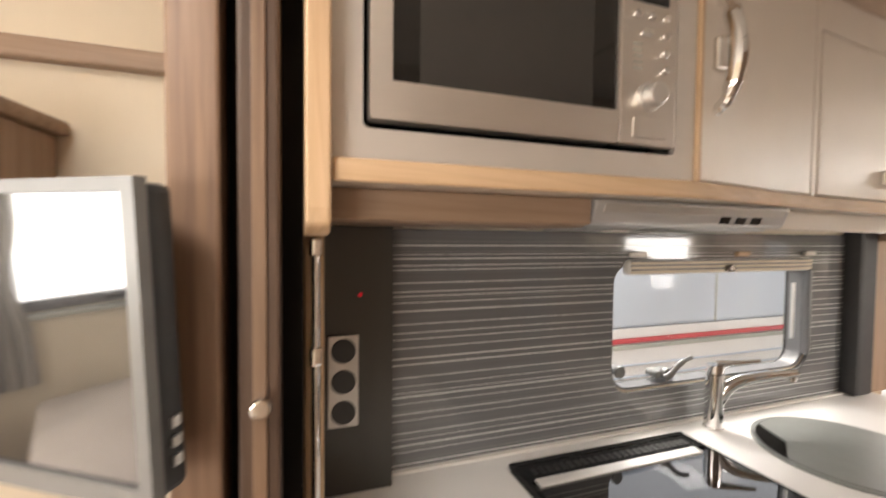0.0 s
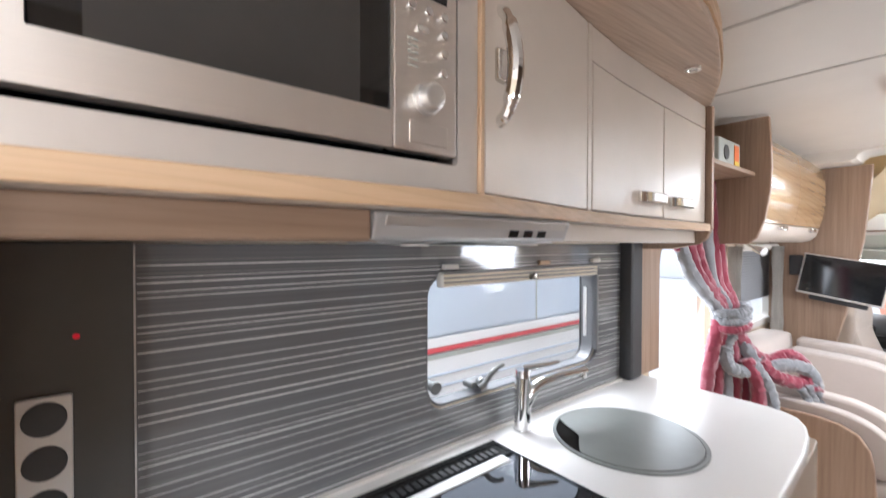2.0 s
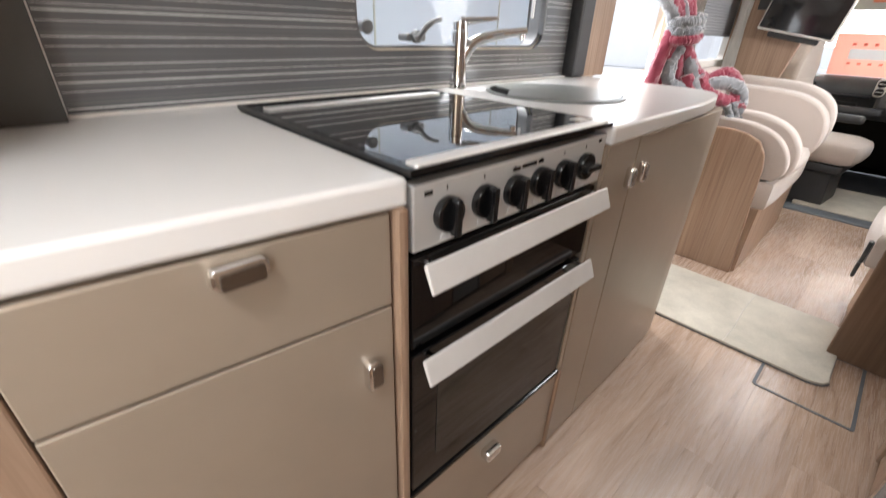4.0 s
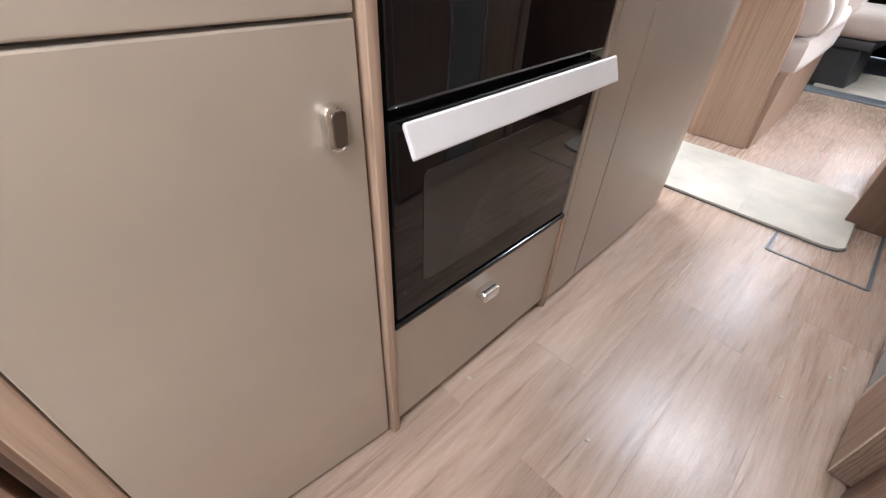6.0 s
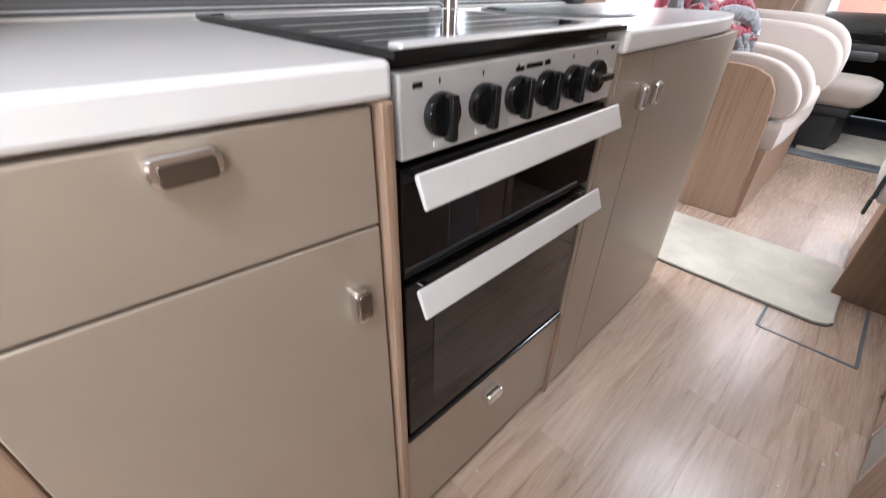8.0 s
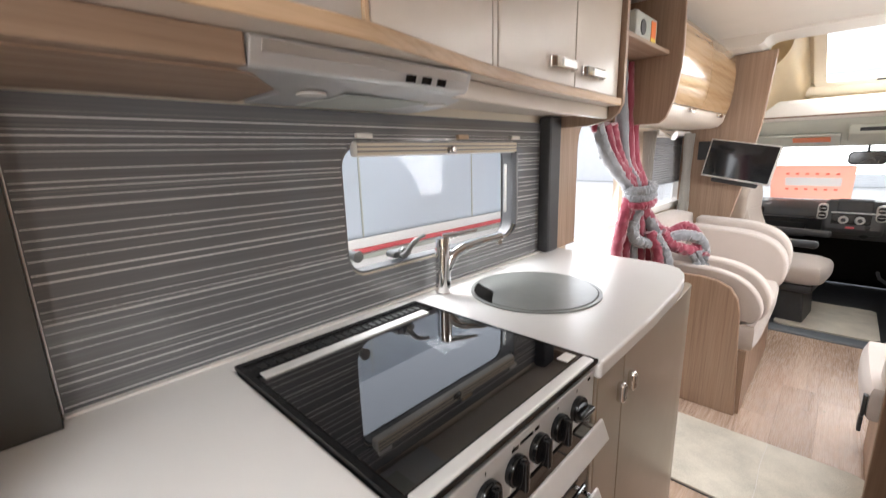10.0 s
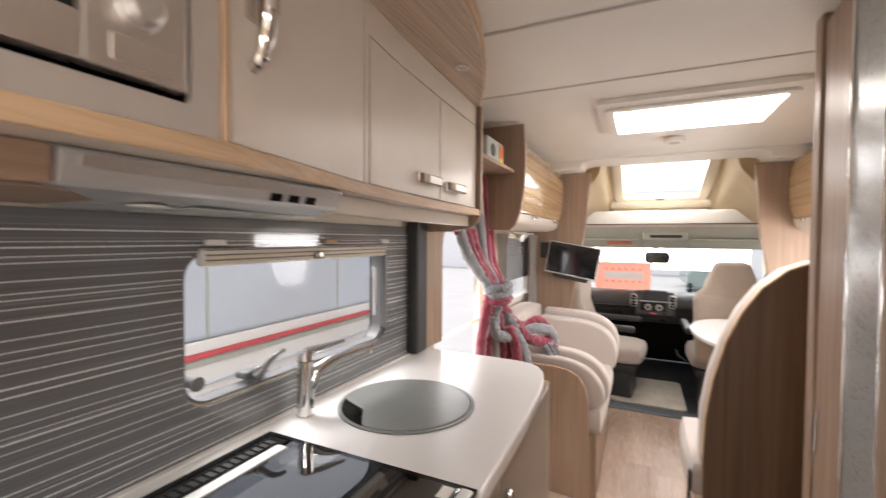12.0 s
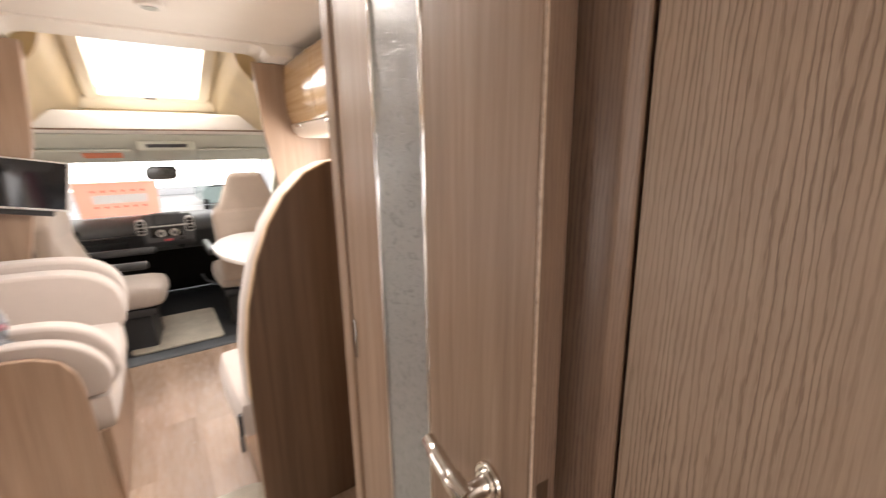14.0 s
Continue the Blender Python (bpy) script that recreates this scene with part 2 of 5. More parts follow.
M["steel_ctrl"] = plain("satin_control_steel", (0.66, 0.655, 0.64), 0.38, 0.35, 0.02, 4, 0)
M["alu"] = plain("matt_aluminium", (0.74, 0.73, 0.71), 0.34, 0.85, 0.03, 20, 0.04, 600)
M["handle_white"] = plain("pale_aluminium", (0.86, 0.85, 0.83), 0.38, 0.35, 0.03, 20, 0.03, 600)
M["hood"] = plain("silver_painted_steel", (0.62, 0.62, 0.62), 0.3, 0.5, 0.02, 4, 0)
M["tapestry"] = fabric("cream_upholstery", (0.57, 0.50, 0.452), 600, 0.08)
M["tapestry_warm"] = fabric("beige_upholstery", (0.48, 0.40, 0.335), 600, 0.08)
M["rug"] = fabric("cream_rug", (0.60, 0.555, 0.46), 240, 0.3, strength=0.8)
M["net"] = fabric("grey_voile", (0.62, 0.59, 0.54), 500, 0.1)
M["rope_red"] = fluffy("crimson_chenille", (0.32, 0.035, 0.07))
M["rope_grey"] = fluffy("pale_grey_chenille", (0.27, 0.28, 0.30))
M["line"] = plain("pale_print", (0.72, 0.72, 0.71), 0.12, 0, 0.02, 9, 0)
M["line_dim"] = plain("grey_print", (0.25, 0.25, 0.25), 0.2, 0, 0.02, 9, 0)
M["screen"] = plain("screen_glass", (0.012, 0.013, 0.015), 0.08, 0, 0.1, 4, 0)
M["mw_glass"] = plain("smoked_oven_glass", (0.014, 0.013, 0.012), 0.06, 0, 0.1, 4, 0)
M["mw_mesh"] = plain("perforated_shield", (0.042, 0.039, 0.036), 0.12, 0.0, 0.05, 12, 0)
M["oven_glass"] = plain("brown_oven_glass", (0.034, 0.03, 0.026), 0.025, 0, 0.1, 4, 0)
M["oven_front"] = plain("black_oven_glass", (0.005, 0.005, 0.0055), 0.025, 0, 0.1, 4, 0)
M["lid"] = plain("sink_lid_grey", (0.20, 0.21, 0.20), 0.34, 0.0, 0.05, 12, 0)
M["clear"] = glass("acrylic_pane", (0.93, 0.95, 0.97))
M["windscreen"] = glass("windscreen_glass", (0.97, 0.99, 0.98))
M["red_led"] = glowing("red_indicator", (0.7, 0.01, 0.03), 0.25)
M["lens"] = plain("spot_lens", (0.7, 0.68, 0.62), 0.15, 0.3, 0.05, 40, 0)
M["asphalt"] = plain("pale_concrete", (0.66, 0.65, 0.64), 0.9, 0, 0.04, 1.2, 0.3, 60)
M["van_white"] = plain("white_coachwork", (0.88, 0.88, 0.89), 0.25, 0, 0.02, 2, 0)
M["van_blue"] = plain("blue_grey_coachwork", (0.58, 0.65, 0.75), 0.55, 0, 0.05, 2, 0)
M["red"] = plain("red_vinyl_stripe", (0.66, 0.10, 0.12), 0.3, 0, 0.05, 4, 0)
M["orange"] = plain("orange_sticker", (0.8, 0.2, 0.05), 0.5, 0, 0.05, 4, 0)
M["rubber"] = plain("black_rubber", (0.02, 0.02, 0.02), 0.7, 0, 0.2, 10, 0.1, 300)
M["slate"] = plain("slate_step_edge", (0.09, 0.1, 0.11), 0.5, 0, 0.1, 10, 0.2, 300)


def splash_material():
    m, nt, n, l, b = material("dark_glass_splashback")
    st = coords(nt, (1.5, 1.5, 260.0))
    f = noise_tex(nt, st, 1.0, 3, 0.6)
    l.new(ramp(nt, f, [(0.3, (0.128, 0.13, 0.134)), (0.7, (0.18, 0.182, 0.187))]), b.inputs["Base Color"])
    b.inputs["Roughness"].default_value = 0.06
    b.inputs["Coat Weight"].default_value = 0.4
    b.inputs["Coat Roughness"].default_value = 0.05
    return m


M["splash"] = splash_material()


def hob_glass():
    m, nt, n, l, b = material("black_hob_glass")
    b.inputs["Base Color"].default_value = (0.004, 0.004, 0.005, 1)
    b.inputs["Roughness"].default_value = 0.03
    b.inputs["IOR"].default_value = 1.75
    b.inputs["Coat Weight"].default_value = 0.7
    b.inputs["Coat Roughness"].default_value = 0.02
    b.inputs["Coat IOR"].default_value = 1.8
    return m


M["hob"] = hob_glass()


# ---- mesh helpers ----
ORIGIN = {}


def thing(name, at, label="", category="", group="", kind=""):
    ob = new(name)
    ob.empty_display_size = 0.05
    ob.location = at
    ORIGIN[ob.name] = Vector(at)
    return tagged(ob, label, category, group, kind)


def part(name, bm, mat, parent=None, label="", category="", group="", kind="", smooth=None):
    """Links a bmesh, given in world coordinates, as one mesh object."""
    me = bpy.data.meshes.new(name)
    org = ORIGIN[parent.name] if parent else Vector()
    if parent:
        bmesh.ops.translate(bm, verts=bm.verts, vec=-org)
    bmesh.ops.recalc_face_normals(bm, faces=bm.faces)
    ang = radians(35) if smooth is None else smooth
    for f in bm.faces:
        f.smooth = True
    for e in bm.edges:
        if len(e.link_faces) != 2 or e.calc_face_angle(3.0) > ang:
            e.smooth = False
        else:
            a0, a1 = sorted(f.calc_area() for f in e.link_faces)
            if a1 > 5 * a0 and e.calc_face_angle(0.0) > radians(8):
                e.smooth = False
    bm.to_mesh(me)
    bm.free()
    me.materials.append(M[mat] if isinstance(mat, str) else mat)
    ob = new(name, me)
    if parent:
        ob.parent = parent
    ORIGIN[ob.name] = org
    return tagged(ob, label, category, group, kind)


def bevelled(bm, w, seg=2, ang=25):
    if w > 0:
        es = [e for e in bm.edges if len(e.link_faces) == 2 and e.calc_face_angle(0) > radians(ang)]
        bmesh.ops.bevel(bm, geom=es, offset=w, segments=seg, affect='EDGES', profile=0.5, clamp_overlap=True)
    return bm


def box(x0, x1, y0, y1, z0, z1, bev=0.002, seg=2):
    bm = bmesh.new()
    bmesh.ops.create_cube(bm, size=1)
    for v in bm.verts:
        v.co = Vector((x0 + (v.co.x + .5) * (x1 - x0), y0 + (v.co.y + .5) * (y1 - y0), z0 + (v.co.z + .5) * (z1 - z0)))
    return bevelled(bm, min(bev, 0.45 * min(abs(x1 - x0), abs(y1 - y0), abs(z1 - z0))), seg)


def prism(pts, axis, a0, a1, bev=0.0, seg=2):
    """A polygon pushed along an axis. pts hold the two other coordinates, in axis order."""
    bm = bmesh.new()

    def put(p, a):
        c = list(p)
        c.insert(axis, a)
        return bm.verts.new(c)
    lo, hi = [put(p, a0) for p in pts], [put(p, a1) for p in pts]
    bm.faces.new(lo)
    bm.faces.new(hi)
    for i in range(len(pts)):
        j = (i + 1) % len(pts)
        bm.faces.new((lo[i], lo[j], hi[j], hi[i]))
    bmesh.ops.recalc_face_normals(bm, faces=bm.faces)
    return bevelled(bm, bev, seg, 40)


def rounded(x0, x1, y0, y1, r, n=6):
    """Corner-rounded rectangle."""
    out = []
    for cx, cy, a in ((x1 - r, y1 - r, 0), (x0 + r, y1 - r, 90), (x0 + r, y0 + r, 180), (x1 - r, y0 + r, 270)):
        out += [(cx + r * math.cos(radians(a + 90 * i / n)), cy + r * math.sin(radians(a + 90 * i / n))) for i in range(n + 1)]
    return out


def plate(outer, holes, axis, a0, a1):
    """A flat plate with holes, pushed along an axis."""
    bm = bmesh.new()

    def put(p, a):
        c = list(p)
        c.insert(axis, a)
        return bm.verts.new(c)
    edges = []
    for loop in [outer] + holes:
        vs = [put(p, a0) for p in loop]
        edges += [bm.edges.new((vs[i], vs[(i + 1) % len(vs)])) for i in range(len(vs))]
    bmesh.ops.triangle_fill(bm, use_beauty=True, use_dissolve=False, edges=edges)
    r = bmesh.ops.extrude_face_region(bm, geom=bm.faces[:])
    shift = [0, 0, 0]
    shift[axis] = a1 - a0
    bmesh.ops.translate(bm, verts=[g for g in r["geom"] if isinstance(g, bmesh.types.BMVert)], vec=shift)
    bmesh.ops.recalc_face_normals(bm, faces=bm.faces)
    return bm


def tube(path, r, seg=10, cap=True, wobble=0.0):
    """A round bar along a path; r may be one radius or one a point."""
    bm = bmesh.new()
    path = [Vector(p) for p in path]
    rs = r if isinstance(r, (list, tuple)) else [r] * len(path)
    rings, up = [], None
    for i, p in enumerate(path):
        d = (path[min(i + 1, len(path) - 1)] - path[max(i - 1, 0)]).normalized()
        if up is None:
            up = d.orthogonal().normalized()
        up = (up - d * up.dot(d)).normalized()
        side = d.cross(up)
        rings.append([bm.verts.new(p + (up * math.cos(2 * math.pi * k / seg) + side * math.sin(2 * math.pi * k / seg)) * rs[i] * (1 + wobble * random.uniform(-1, 1))) for k in range(seg)])
    for a, b in zip(rings, rings[1:]):
        for k in range(seg):
            bm.faces.new((a[k], a[(k + 1) % seg], b[(k + 1) % seg], b[k]))
    if cap:
        bm.faces.new(rings[0])
        bm.faces.new(rings[-1])
    return bm


def spline(points, n=8):
    """A smooth path through points."""
    p = [Vector(q) for q in points]
    p = [2 * p[0] - p[1]] + p + [2 * p[-1] - p[-2]]
    out = []
    for i in range(1, len(p) - 2):
        for k in range(n):
            t = k / n
            out.append(0.5 * (2 * p[i] + (p[i + 1] - p[i - 1]) * t + (2 * p[i - 1] - 5 * p[i] + 4 * p[i + 1] - p[i + 2]) * t * t + (3 * p[i] - p[i - 1] - 3 * p[i + 1] + p[i + 2]) * t ** 3))
    return out + [p[-2]]


def disc(c, r, axis, h, seg=32, bev=0.0, rx=None):
    """A short cylinder from its base centre along an axis."""
    pts = [(math.cos(2 * math.pi * k / seg) * r, math.sin(2 * math.pi * k / seg) * (rx or r)) for k in range(seg)]
    o = [c[i] for i in range(3) if i != axis]
    return prism([(a + o[0], b + o[1]) for a, b in pts], axis, c[axis], c[axis] + h, bev, 2)


def merged(*bms):
    out = bms[0]
    for b in bms[1:]:
        me = bpy.data.meshes.new("tmp")
        b.to_mesh(me)
        b.free()
        out.from_mesh(me)
        bpy.data.meshes.remove(me)
    return out


def placed(bm, m):
    bmesh.ops.transform(bm, matrix=m, verts=bm.verts)
    return bm


def cushion(x0, x1, y0, y1, z0, z1, r=0.05, puff=0.015, cuts=5):
    """A soft padded block with swollen faces."""
    bm = box(x0, x1, y0, y1, z0, z1, 0)
    bmesh.ops.subdivide_edges(bm, edges=bm.edges, cuts=cuts, use_grid_fill=True)
    c = Vector(((x0 + x1) / 2, (y0 + y1) / 2, (z0 + z1) / 2))
    h = Vector((x1 - x0, y1 - y0, z1 - z0)) / 2
    for v in bm.verts:
        q = v.co - c
        k = Vector([min(max(q[i], -(h[i] - r)), h[i] - r) for i in range(3)])
        d = q - k
        if d.length > 1e-6:
            q = k + d.normalized() * r
        u = [abs(q[i] / h[i]) for i in range(3)]
        for i in range(3):
            j, l = (i + 1) % 3, (i + 2) % 3
            if u[i] > 0.9:
                q[i] += math.copysign(puff * (1 - min(1, u[j]) ** 2) * (1 - min(1, u[l]) ** 2), q[i])
        v.co = c + q
    return bm


def solo(name, bm, mat, label, category, group="", kind=""):
    return part(name, bm, mat, None, label, category, group, kind)


def structure(name, bm, mat, label=""):
    return part(name, bm, mat, None, label, "", "", "structure")


def frosted():
    m, nt, n, l, b = material("frosted_roof_pane")
    t = n.new("ShaderNodeBsdfTranslucent")
    t.inputs["Color"].default_value = (0.93, 0.93, 0.92, 1)
    l.new(t.outputs[0], n["Material Output"].inputs["Surface"])
    return m


M["frost"] = frosted()
M["silver_grey"] = plain("silver_grey_plastic", (0.19, 0.19, 0.188), 0.35, 0.3, 0.03, 20, 0.02)
M["gasket"] = plain("grey_gasket", (0.035, 0.035, 0.037), 0.5, 0, 0.1, 20, 0.02)


def backlit(name, color):
    """Thin card that lets daylight through."""
    m, nt, n, l, b = material(name)
    t = n.new("ShaderNodeBsdfTranslucent")
    t.inputs["Color"].default_value = (*color, 1)
    a = n.new("ShaderNodeMixShader")
    a.inputs[0].default_value = 0.6
    b.inputs["Base Color"].default_value = (*color, 1)
    b.inputs["Roughness"].default_value = 0.6
    l.new(b.outputs[0], a.inputs[1])
    l.new(t.outputs[0], a.inputs[2])
    l.new(a.outputs[0], n["Material Output"].inputs["Surface"])
    return m


M["window_grey"] = plain("mid_grey_window_plastic", (0.16, 0.16, 0.165), 0.35, 0, 0.06, 20, 0.02)
M["coral"] = backlit("coral_card", (0.88, 0.58, 0.5))
M["dot_red"] = backlit("red_dot_card", (0.75, 0.25, 0.2))
M["card_grey"] = backlit("grey_card", (0.66, 0.66, 0.65))
M["seam"] = plain("ceiling_joint", (0.5, 0.47, 0.43), 0.6, 0, 0.05, 5, 0)
M["grip"] = plain("burnished_metal", (0.3, 0.275, 0.25), 0.25, 1.0, 0.05, 30, 0)
M["visor"] = plain("pale_visor_vinyl", (0.6, 0.62, 0.55), 0.7, 0, 0.05, 6, 0.05, 200)
M["socket_silver"] = plain("silver_socket_plastic", (0.66, 0.65, 0.63), 0.3, 0.3, 0.03, 30, 0)


# ---- structure ----
WALL, RIGHT, TOP, BACK = 0.96, -1.14, 2.03, -2.3
KWIN = (0.80, 1.57, 1.05, 1.395)

structure("floor", box(BACK, 4.07, RIGHT, WALL, -0.06, -0.004, 0), "wood_x", "wood-effect vinyl plank floor")
structure("wall_left", plate([(BACK, -0.06), (3.95, -0.06), (3.95, 2.1), (BACK, 2.1)],
          [rounded(*KWIN, 0.06), [(2.012, 0.0), (2.64, 0.0), (2.64, 1.52), (2.012, 1.52)], rounded(3.08, 3.86, 0.93, 1.47, 0.05), rounded(-1.7, -0.75, 0.95, 1.5, 0.05)], 1, WALL, 1.0), "cream", "cream lined side wall")
structure("wall_right", plate([(BACK, -0.06), (3.95, -0.06), (3.95, 2.1), (BACK, 2.1)],
          [rounded(2.75, 3.55, 0.95, 1.47, 0.05), rounded(-1.7, -0.75, 0.95, 1.5, 0.05)], 1, RIGHT - 0.04, RIGHT), "cream", "cream lined side wall")
structure("wall_rear", plate([(RIGHT - 0.04, -0.06), (1.0, -0.06), (1.0, 2.1), (RIGHT - 0.04, 2.1)], [rounded(-0.2, 0.80, 0.98, 1.66, 0.05)], 0, BACK - 0.04, BACK), "cream", "cream lined rear wall")
structure("ceiling", plate([(BACK, RIGHT), (3.62, RIGHT), (3.62, WALL), (BACK, WALL)], [[(2.25, -0.46), (2.73, -0.46), (2.73, 0.22), (2.25, 0.22)], [(-0.68, -0.27), (-0.22, -0.27), (-0.22, 0.23), (-0.68, 0.23)]], 2, TOP, TOP + 0.05), "ceiling", "off-white panelled ceiling")
for i, sx in enumerate((0.90, 1.42, 1.95)):
    structure("ceiling_seam", box(sx - 0.006, sx + 0.006, RIGHT, WALL, TOP - 0.003, TOP - 0.0005, 0.001), "seam", "ceiling joint strip")


def roof_light(x0, x1, y0, y1):
    t = thing("roof_light", ((x0 + x1) / 2, (y0 + y1) / 2, TOP), "white framed roof light letting in daylight", "roof light", kind="structure")
    part("frame", plate(rounded(x0 - 0.1, x1 + 0.1, y0 - 0.06, y1 + 0.06, 0.03), [rounded(x0, x1, y0, y1, 0.015)], 2, TOP - 0.022, TOP - 0.001), "white_plastic", t)
    part("lip", plate(rounded(x0 - 0.03, x1 + 0.03, y0 - 0.03, y1 + 0.03, 0.03), [rounded(x0 + 0.004, x1 - 0.004, y0 + 0.004, y1 - 0.004, 0.015)], 2, TOP - 0.034, TOP - 0.023), "white_plastic", t)
    part("shaft", plate(rounded(x0 - 0.01, x1 + 0.01, y0 - 0.01, y1 + 0.01, 0.015), [rounded(x0, x1, y0, y1, 0.015)], 2, TOP, TOP + 0.09), "white_plastic", t)
    part("pane", box(x0 - 0.02, x1 + 0.02, y0 - 0.02, y1 + 0.02, TOP + 0.091, TOP + 0.096, 0), "frost", t).visible_shadow = False
    return t


roof_light(2.27, 2.71, -0.44, 0.2)
# Assumed roof light out of view, added as an opening for the fill lamp.
roof_light(-0.66, -0.24, -0.25, 0.21)
opening_lamp("roof_light_daylight", (2.49, -0.12, TOP + 0.085), (2.49, -0.12, 0), 0.43, 0.63, 18)
# Added fill from behind the doorway, brightening worktop and aisle floor.
opening_lamp("unseen_rear_fill", (-0.45, -0.02, TOP + 0.085), (-0.45, -0.02, 0), 0.4, 0.44, 17)
opening_lamp("entry_daylight", (2.36, 1.12, 0.78), (2.2, 0.0, 0.5), 0.54, 1.44, 11)
opening_lamp("kitchen_daylight", (1.18, 1.26, 1.95), (1.15, 0.76, 1.08), 0.74, 0.5, 15)
opening_lamp("rear_left_daylight", (-1.2, 1.02, 1.23), (-1.2, 0, 1.2), 0.9, 0.52, 17)
opening_lamp("rear_right_daylight", (-1.2, -1.2, 1.23), (-1.2, 0, 1.2), 0.9, 0.52, 17)
opening_lamp("rear_daylight", (-2.36, 0.2, 1.31), (0, 0.2, 1.2), 0.95, 0.64, 17)
opening_lamp("dinette_daylight", (3.15, -1.2, 1.2), (3.1, 0, 1.1), 0.76, 0.5, 18)

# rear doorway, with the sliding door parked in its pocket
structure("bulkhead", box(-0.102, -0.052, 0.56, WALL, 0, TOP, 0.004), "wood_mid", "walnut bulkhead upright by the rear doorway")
# Solid block, its black standing in for the pocket's shade.
structure("pocket", box(-0.05, 0.03, 0.60, 0.95, 0, TOP, 0), "void", "near-black block standing in for the shaded sliding-door pocket")
sd = thing("sliding_door", (-0.015, 0.56, 0), "walnut sliding door parked in its pocket", "door")
# Leaf colour carries the shade of the doorway.
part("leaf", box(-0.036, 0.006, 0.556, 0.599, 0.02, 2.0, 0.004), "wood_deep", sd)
part("edge_strip", box(-0.022, -0.008, 0.552, 0.557, 0.03, 1.99, 0.001), "wood_dark", sd)
part("knob", merged(disc((-0.013, 0.538, 1.28), 0.008, 1, 0.016, 16, 0.002), disc((-0.013, 0.532, 1.28), 0.011, 1, 0.008, 16, 0.003)), "chrome", sd, "small chrome knob")

# bathroom wall along the aisle
structure("wall_aisle", box(-0.1, 0.929, -0.40, -0.346, 0, TOP, 0.002), "wood_wall", "walnut panelled wall along the aisle")
structure("wall_bath_front", box(1.70, 1.74, RIGHT, -0.362, 0, TOP, 0.002), "wood_z", "walnut bathroom end wall")
structure("wall_bath_rear", box(-0.1, -0.06, RIGHT, -0.40, 0, TOP, 0.002), "wood_z", "walnut bathroom end wall")
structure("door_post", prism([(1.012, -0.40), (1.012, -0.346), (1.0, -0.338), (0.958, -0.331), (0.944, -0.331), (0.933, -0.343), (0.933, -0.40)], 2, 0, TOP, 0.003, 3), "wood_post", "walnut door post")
structure("door_post", box(1.678, 1.726, -0.40, -0.350, 0, TOP, 0.004), "wood_z", "walnut door post")
structure("plinth", box(0.2, 0.929, -0.3455, -0.338, 0, 0.06, 0.002), "wood_x", "walnut plinth")
bd = thing("bathroom_door", (1.672, -0.36, 0), "walnut bathroom door ajar, with an etched glass strip", "door")
HINGE = pose(1.672, -0.356, 0, 0, 0, -4.8)


def door_part(name, d0, d1, y0, y1, z0, z1, mat, bev=0.003, label="", parent=None):
    """A piece of the door between two distances from its hinge."""
    return part(name, placed(box(-d1, -d0, y0, y1, z0, z1, bev, 3), HINGE), mat, parent or bd, label)


door_part("panel", 0.417, 0.664, -0.04, 0.0, 0.02, 2.0, "wood_z")
door_part("panel", 0.004, 0.217, -0.04, 0.0, 0.02, 2.0, "wood_z")
door_part("glass_strip", 0.217 + 0.008, 0.417 - 0.008, -0.036, -0.004, 0.02, 2.0, etched(), 0.001, "etched grey glass strip")
door_part("edge_face", 0.6645, 0.6675, -0.04, -0.003, 0.02, 2.0, "wood_post", 0.0006)
door_part("edging", 0.6642, 0.6678, -0.0028, 0.0004, 0.02, 2.0, "wood_soffit", 0.0006, "pale door edging")
for a in (0.217, 0.417 - 0.0075):
    door_part("silver_line", a, a + 0.0075, -0.038, 0.0025, 0.02, 2.0, "chrome", 0.0028, "bright metal inlay line")
hd = part("rose", placed(merged(disc((-0.590, -0.001, 0.938), 0.029, 1, 0.009, 28, 0.003), disc((-0.590, 0.007, 0.938), 0.021, 1, 0.006, 28, 0.003)), HINGE), "nickel", bd, "satin metal door handle")
part("neck", placed(tube([(-0.590, 0.01, 0.938), (-0.590, 0.022, 0.938), (-0.590 + 0.001, 0.042, 0.938)], [0.015, 0.0115, 0.0125], 14), HINGE), "nickel", hd)
part("lever", placed(tube(spline([(-0.590 - 0.008, 0.043, 0.936), (-0.590 + 0.015, 0.045, 0.939), (-0.590 + 0.05, 0.045, 0.944), (-0.590 + 0.085, 0.043, 0.950), (-0.590 + 0.105, 0.041, 0.953)], 5), [0.0145] * 8 + [0.0125] * 7 + [0.0105] * 6, 14), HINGE), "nickel", hd)
door_part("hinge", 0.022, 0.036, -0.002, 0.006, 0.874, 0.976, "chrome", 0.002, "chrome hinge knuckle")
door_part("lock_plate", 0.6665, 0.6685, -0.028, -0.008, 0.86, 0.99, "nickel", 0.0006, "metal lock plate in the door edge")


# ---- kitchen ----
def front(x):
    """Front line of the overhead cupboards."""
    xs = [0.0, 0.60, 0.72, 0.86, 1.0, 1.2, 1.4, 1.6, 1.86]
    ys = [0.556, 0.556, 0.58, 0.609, 0.632, 0.655, 0.668, 0.678, 0.69]
    return float(np.interp(x, xs, ys))


def ledge(x):
    """Front line of the soffit."""
    xs = [-0.1, 0.3, 0.87, 1.18, 1.33, 1.52, 1.62, 1.75, 1.88, 1.965]
    ys = [0.47, 0.445, 0.44, 0.458, 0.486, 0.541, 0.575, 0.628, 0.69, 0.75]
    return float(np.interp(x, xs, ys))


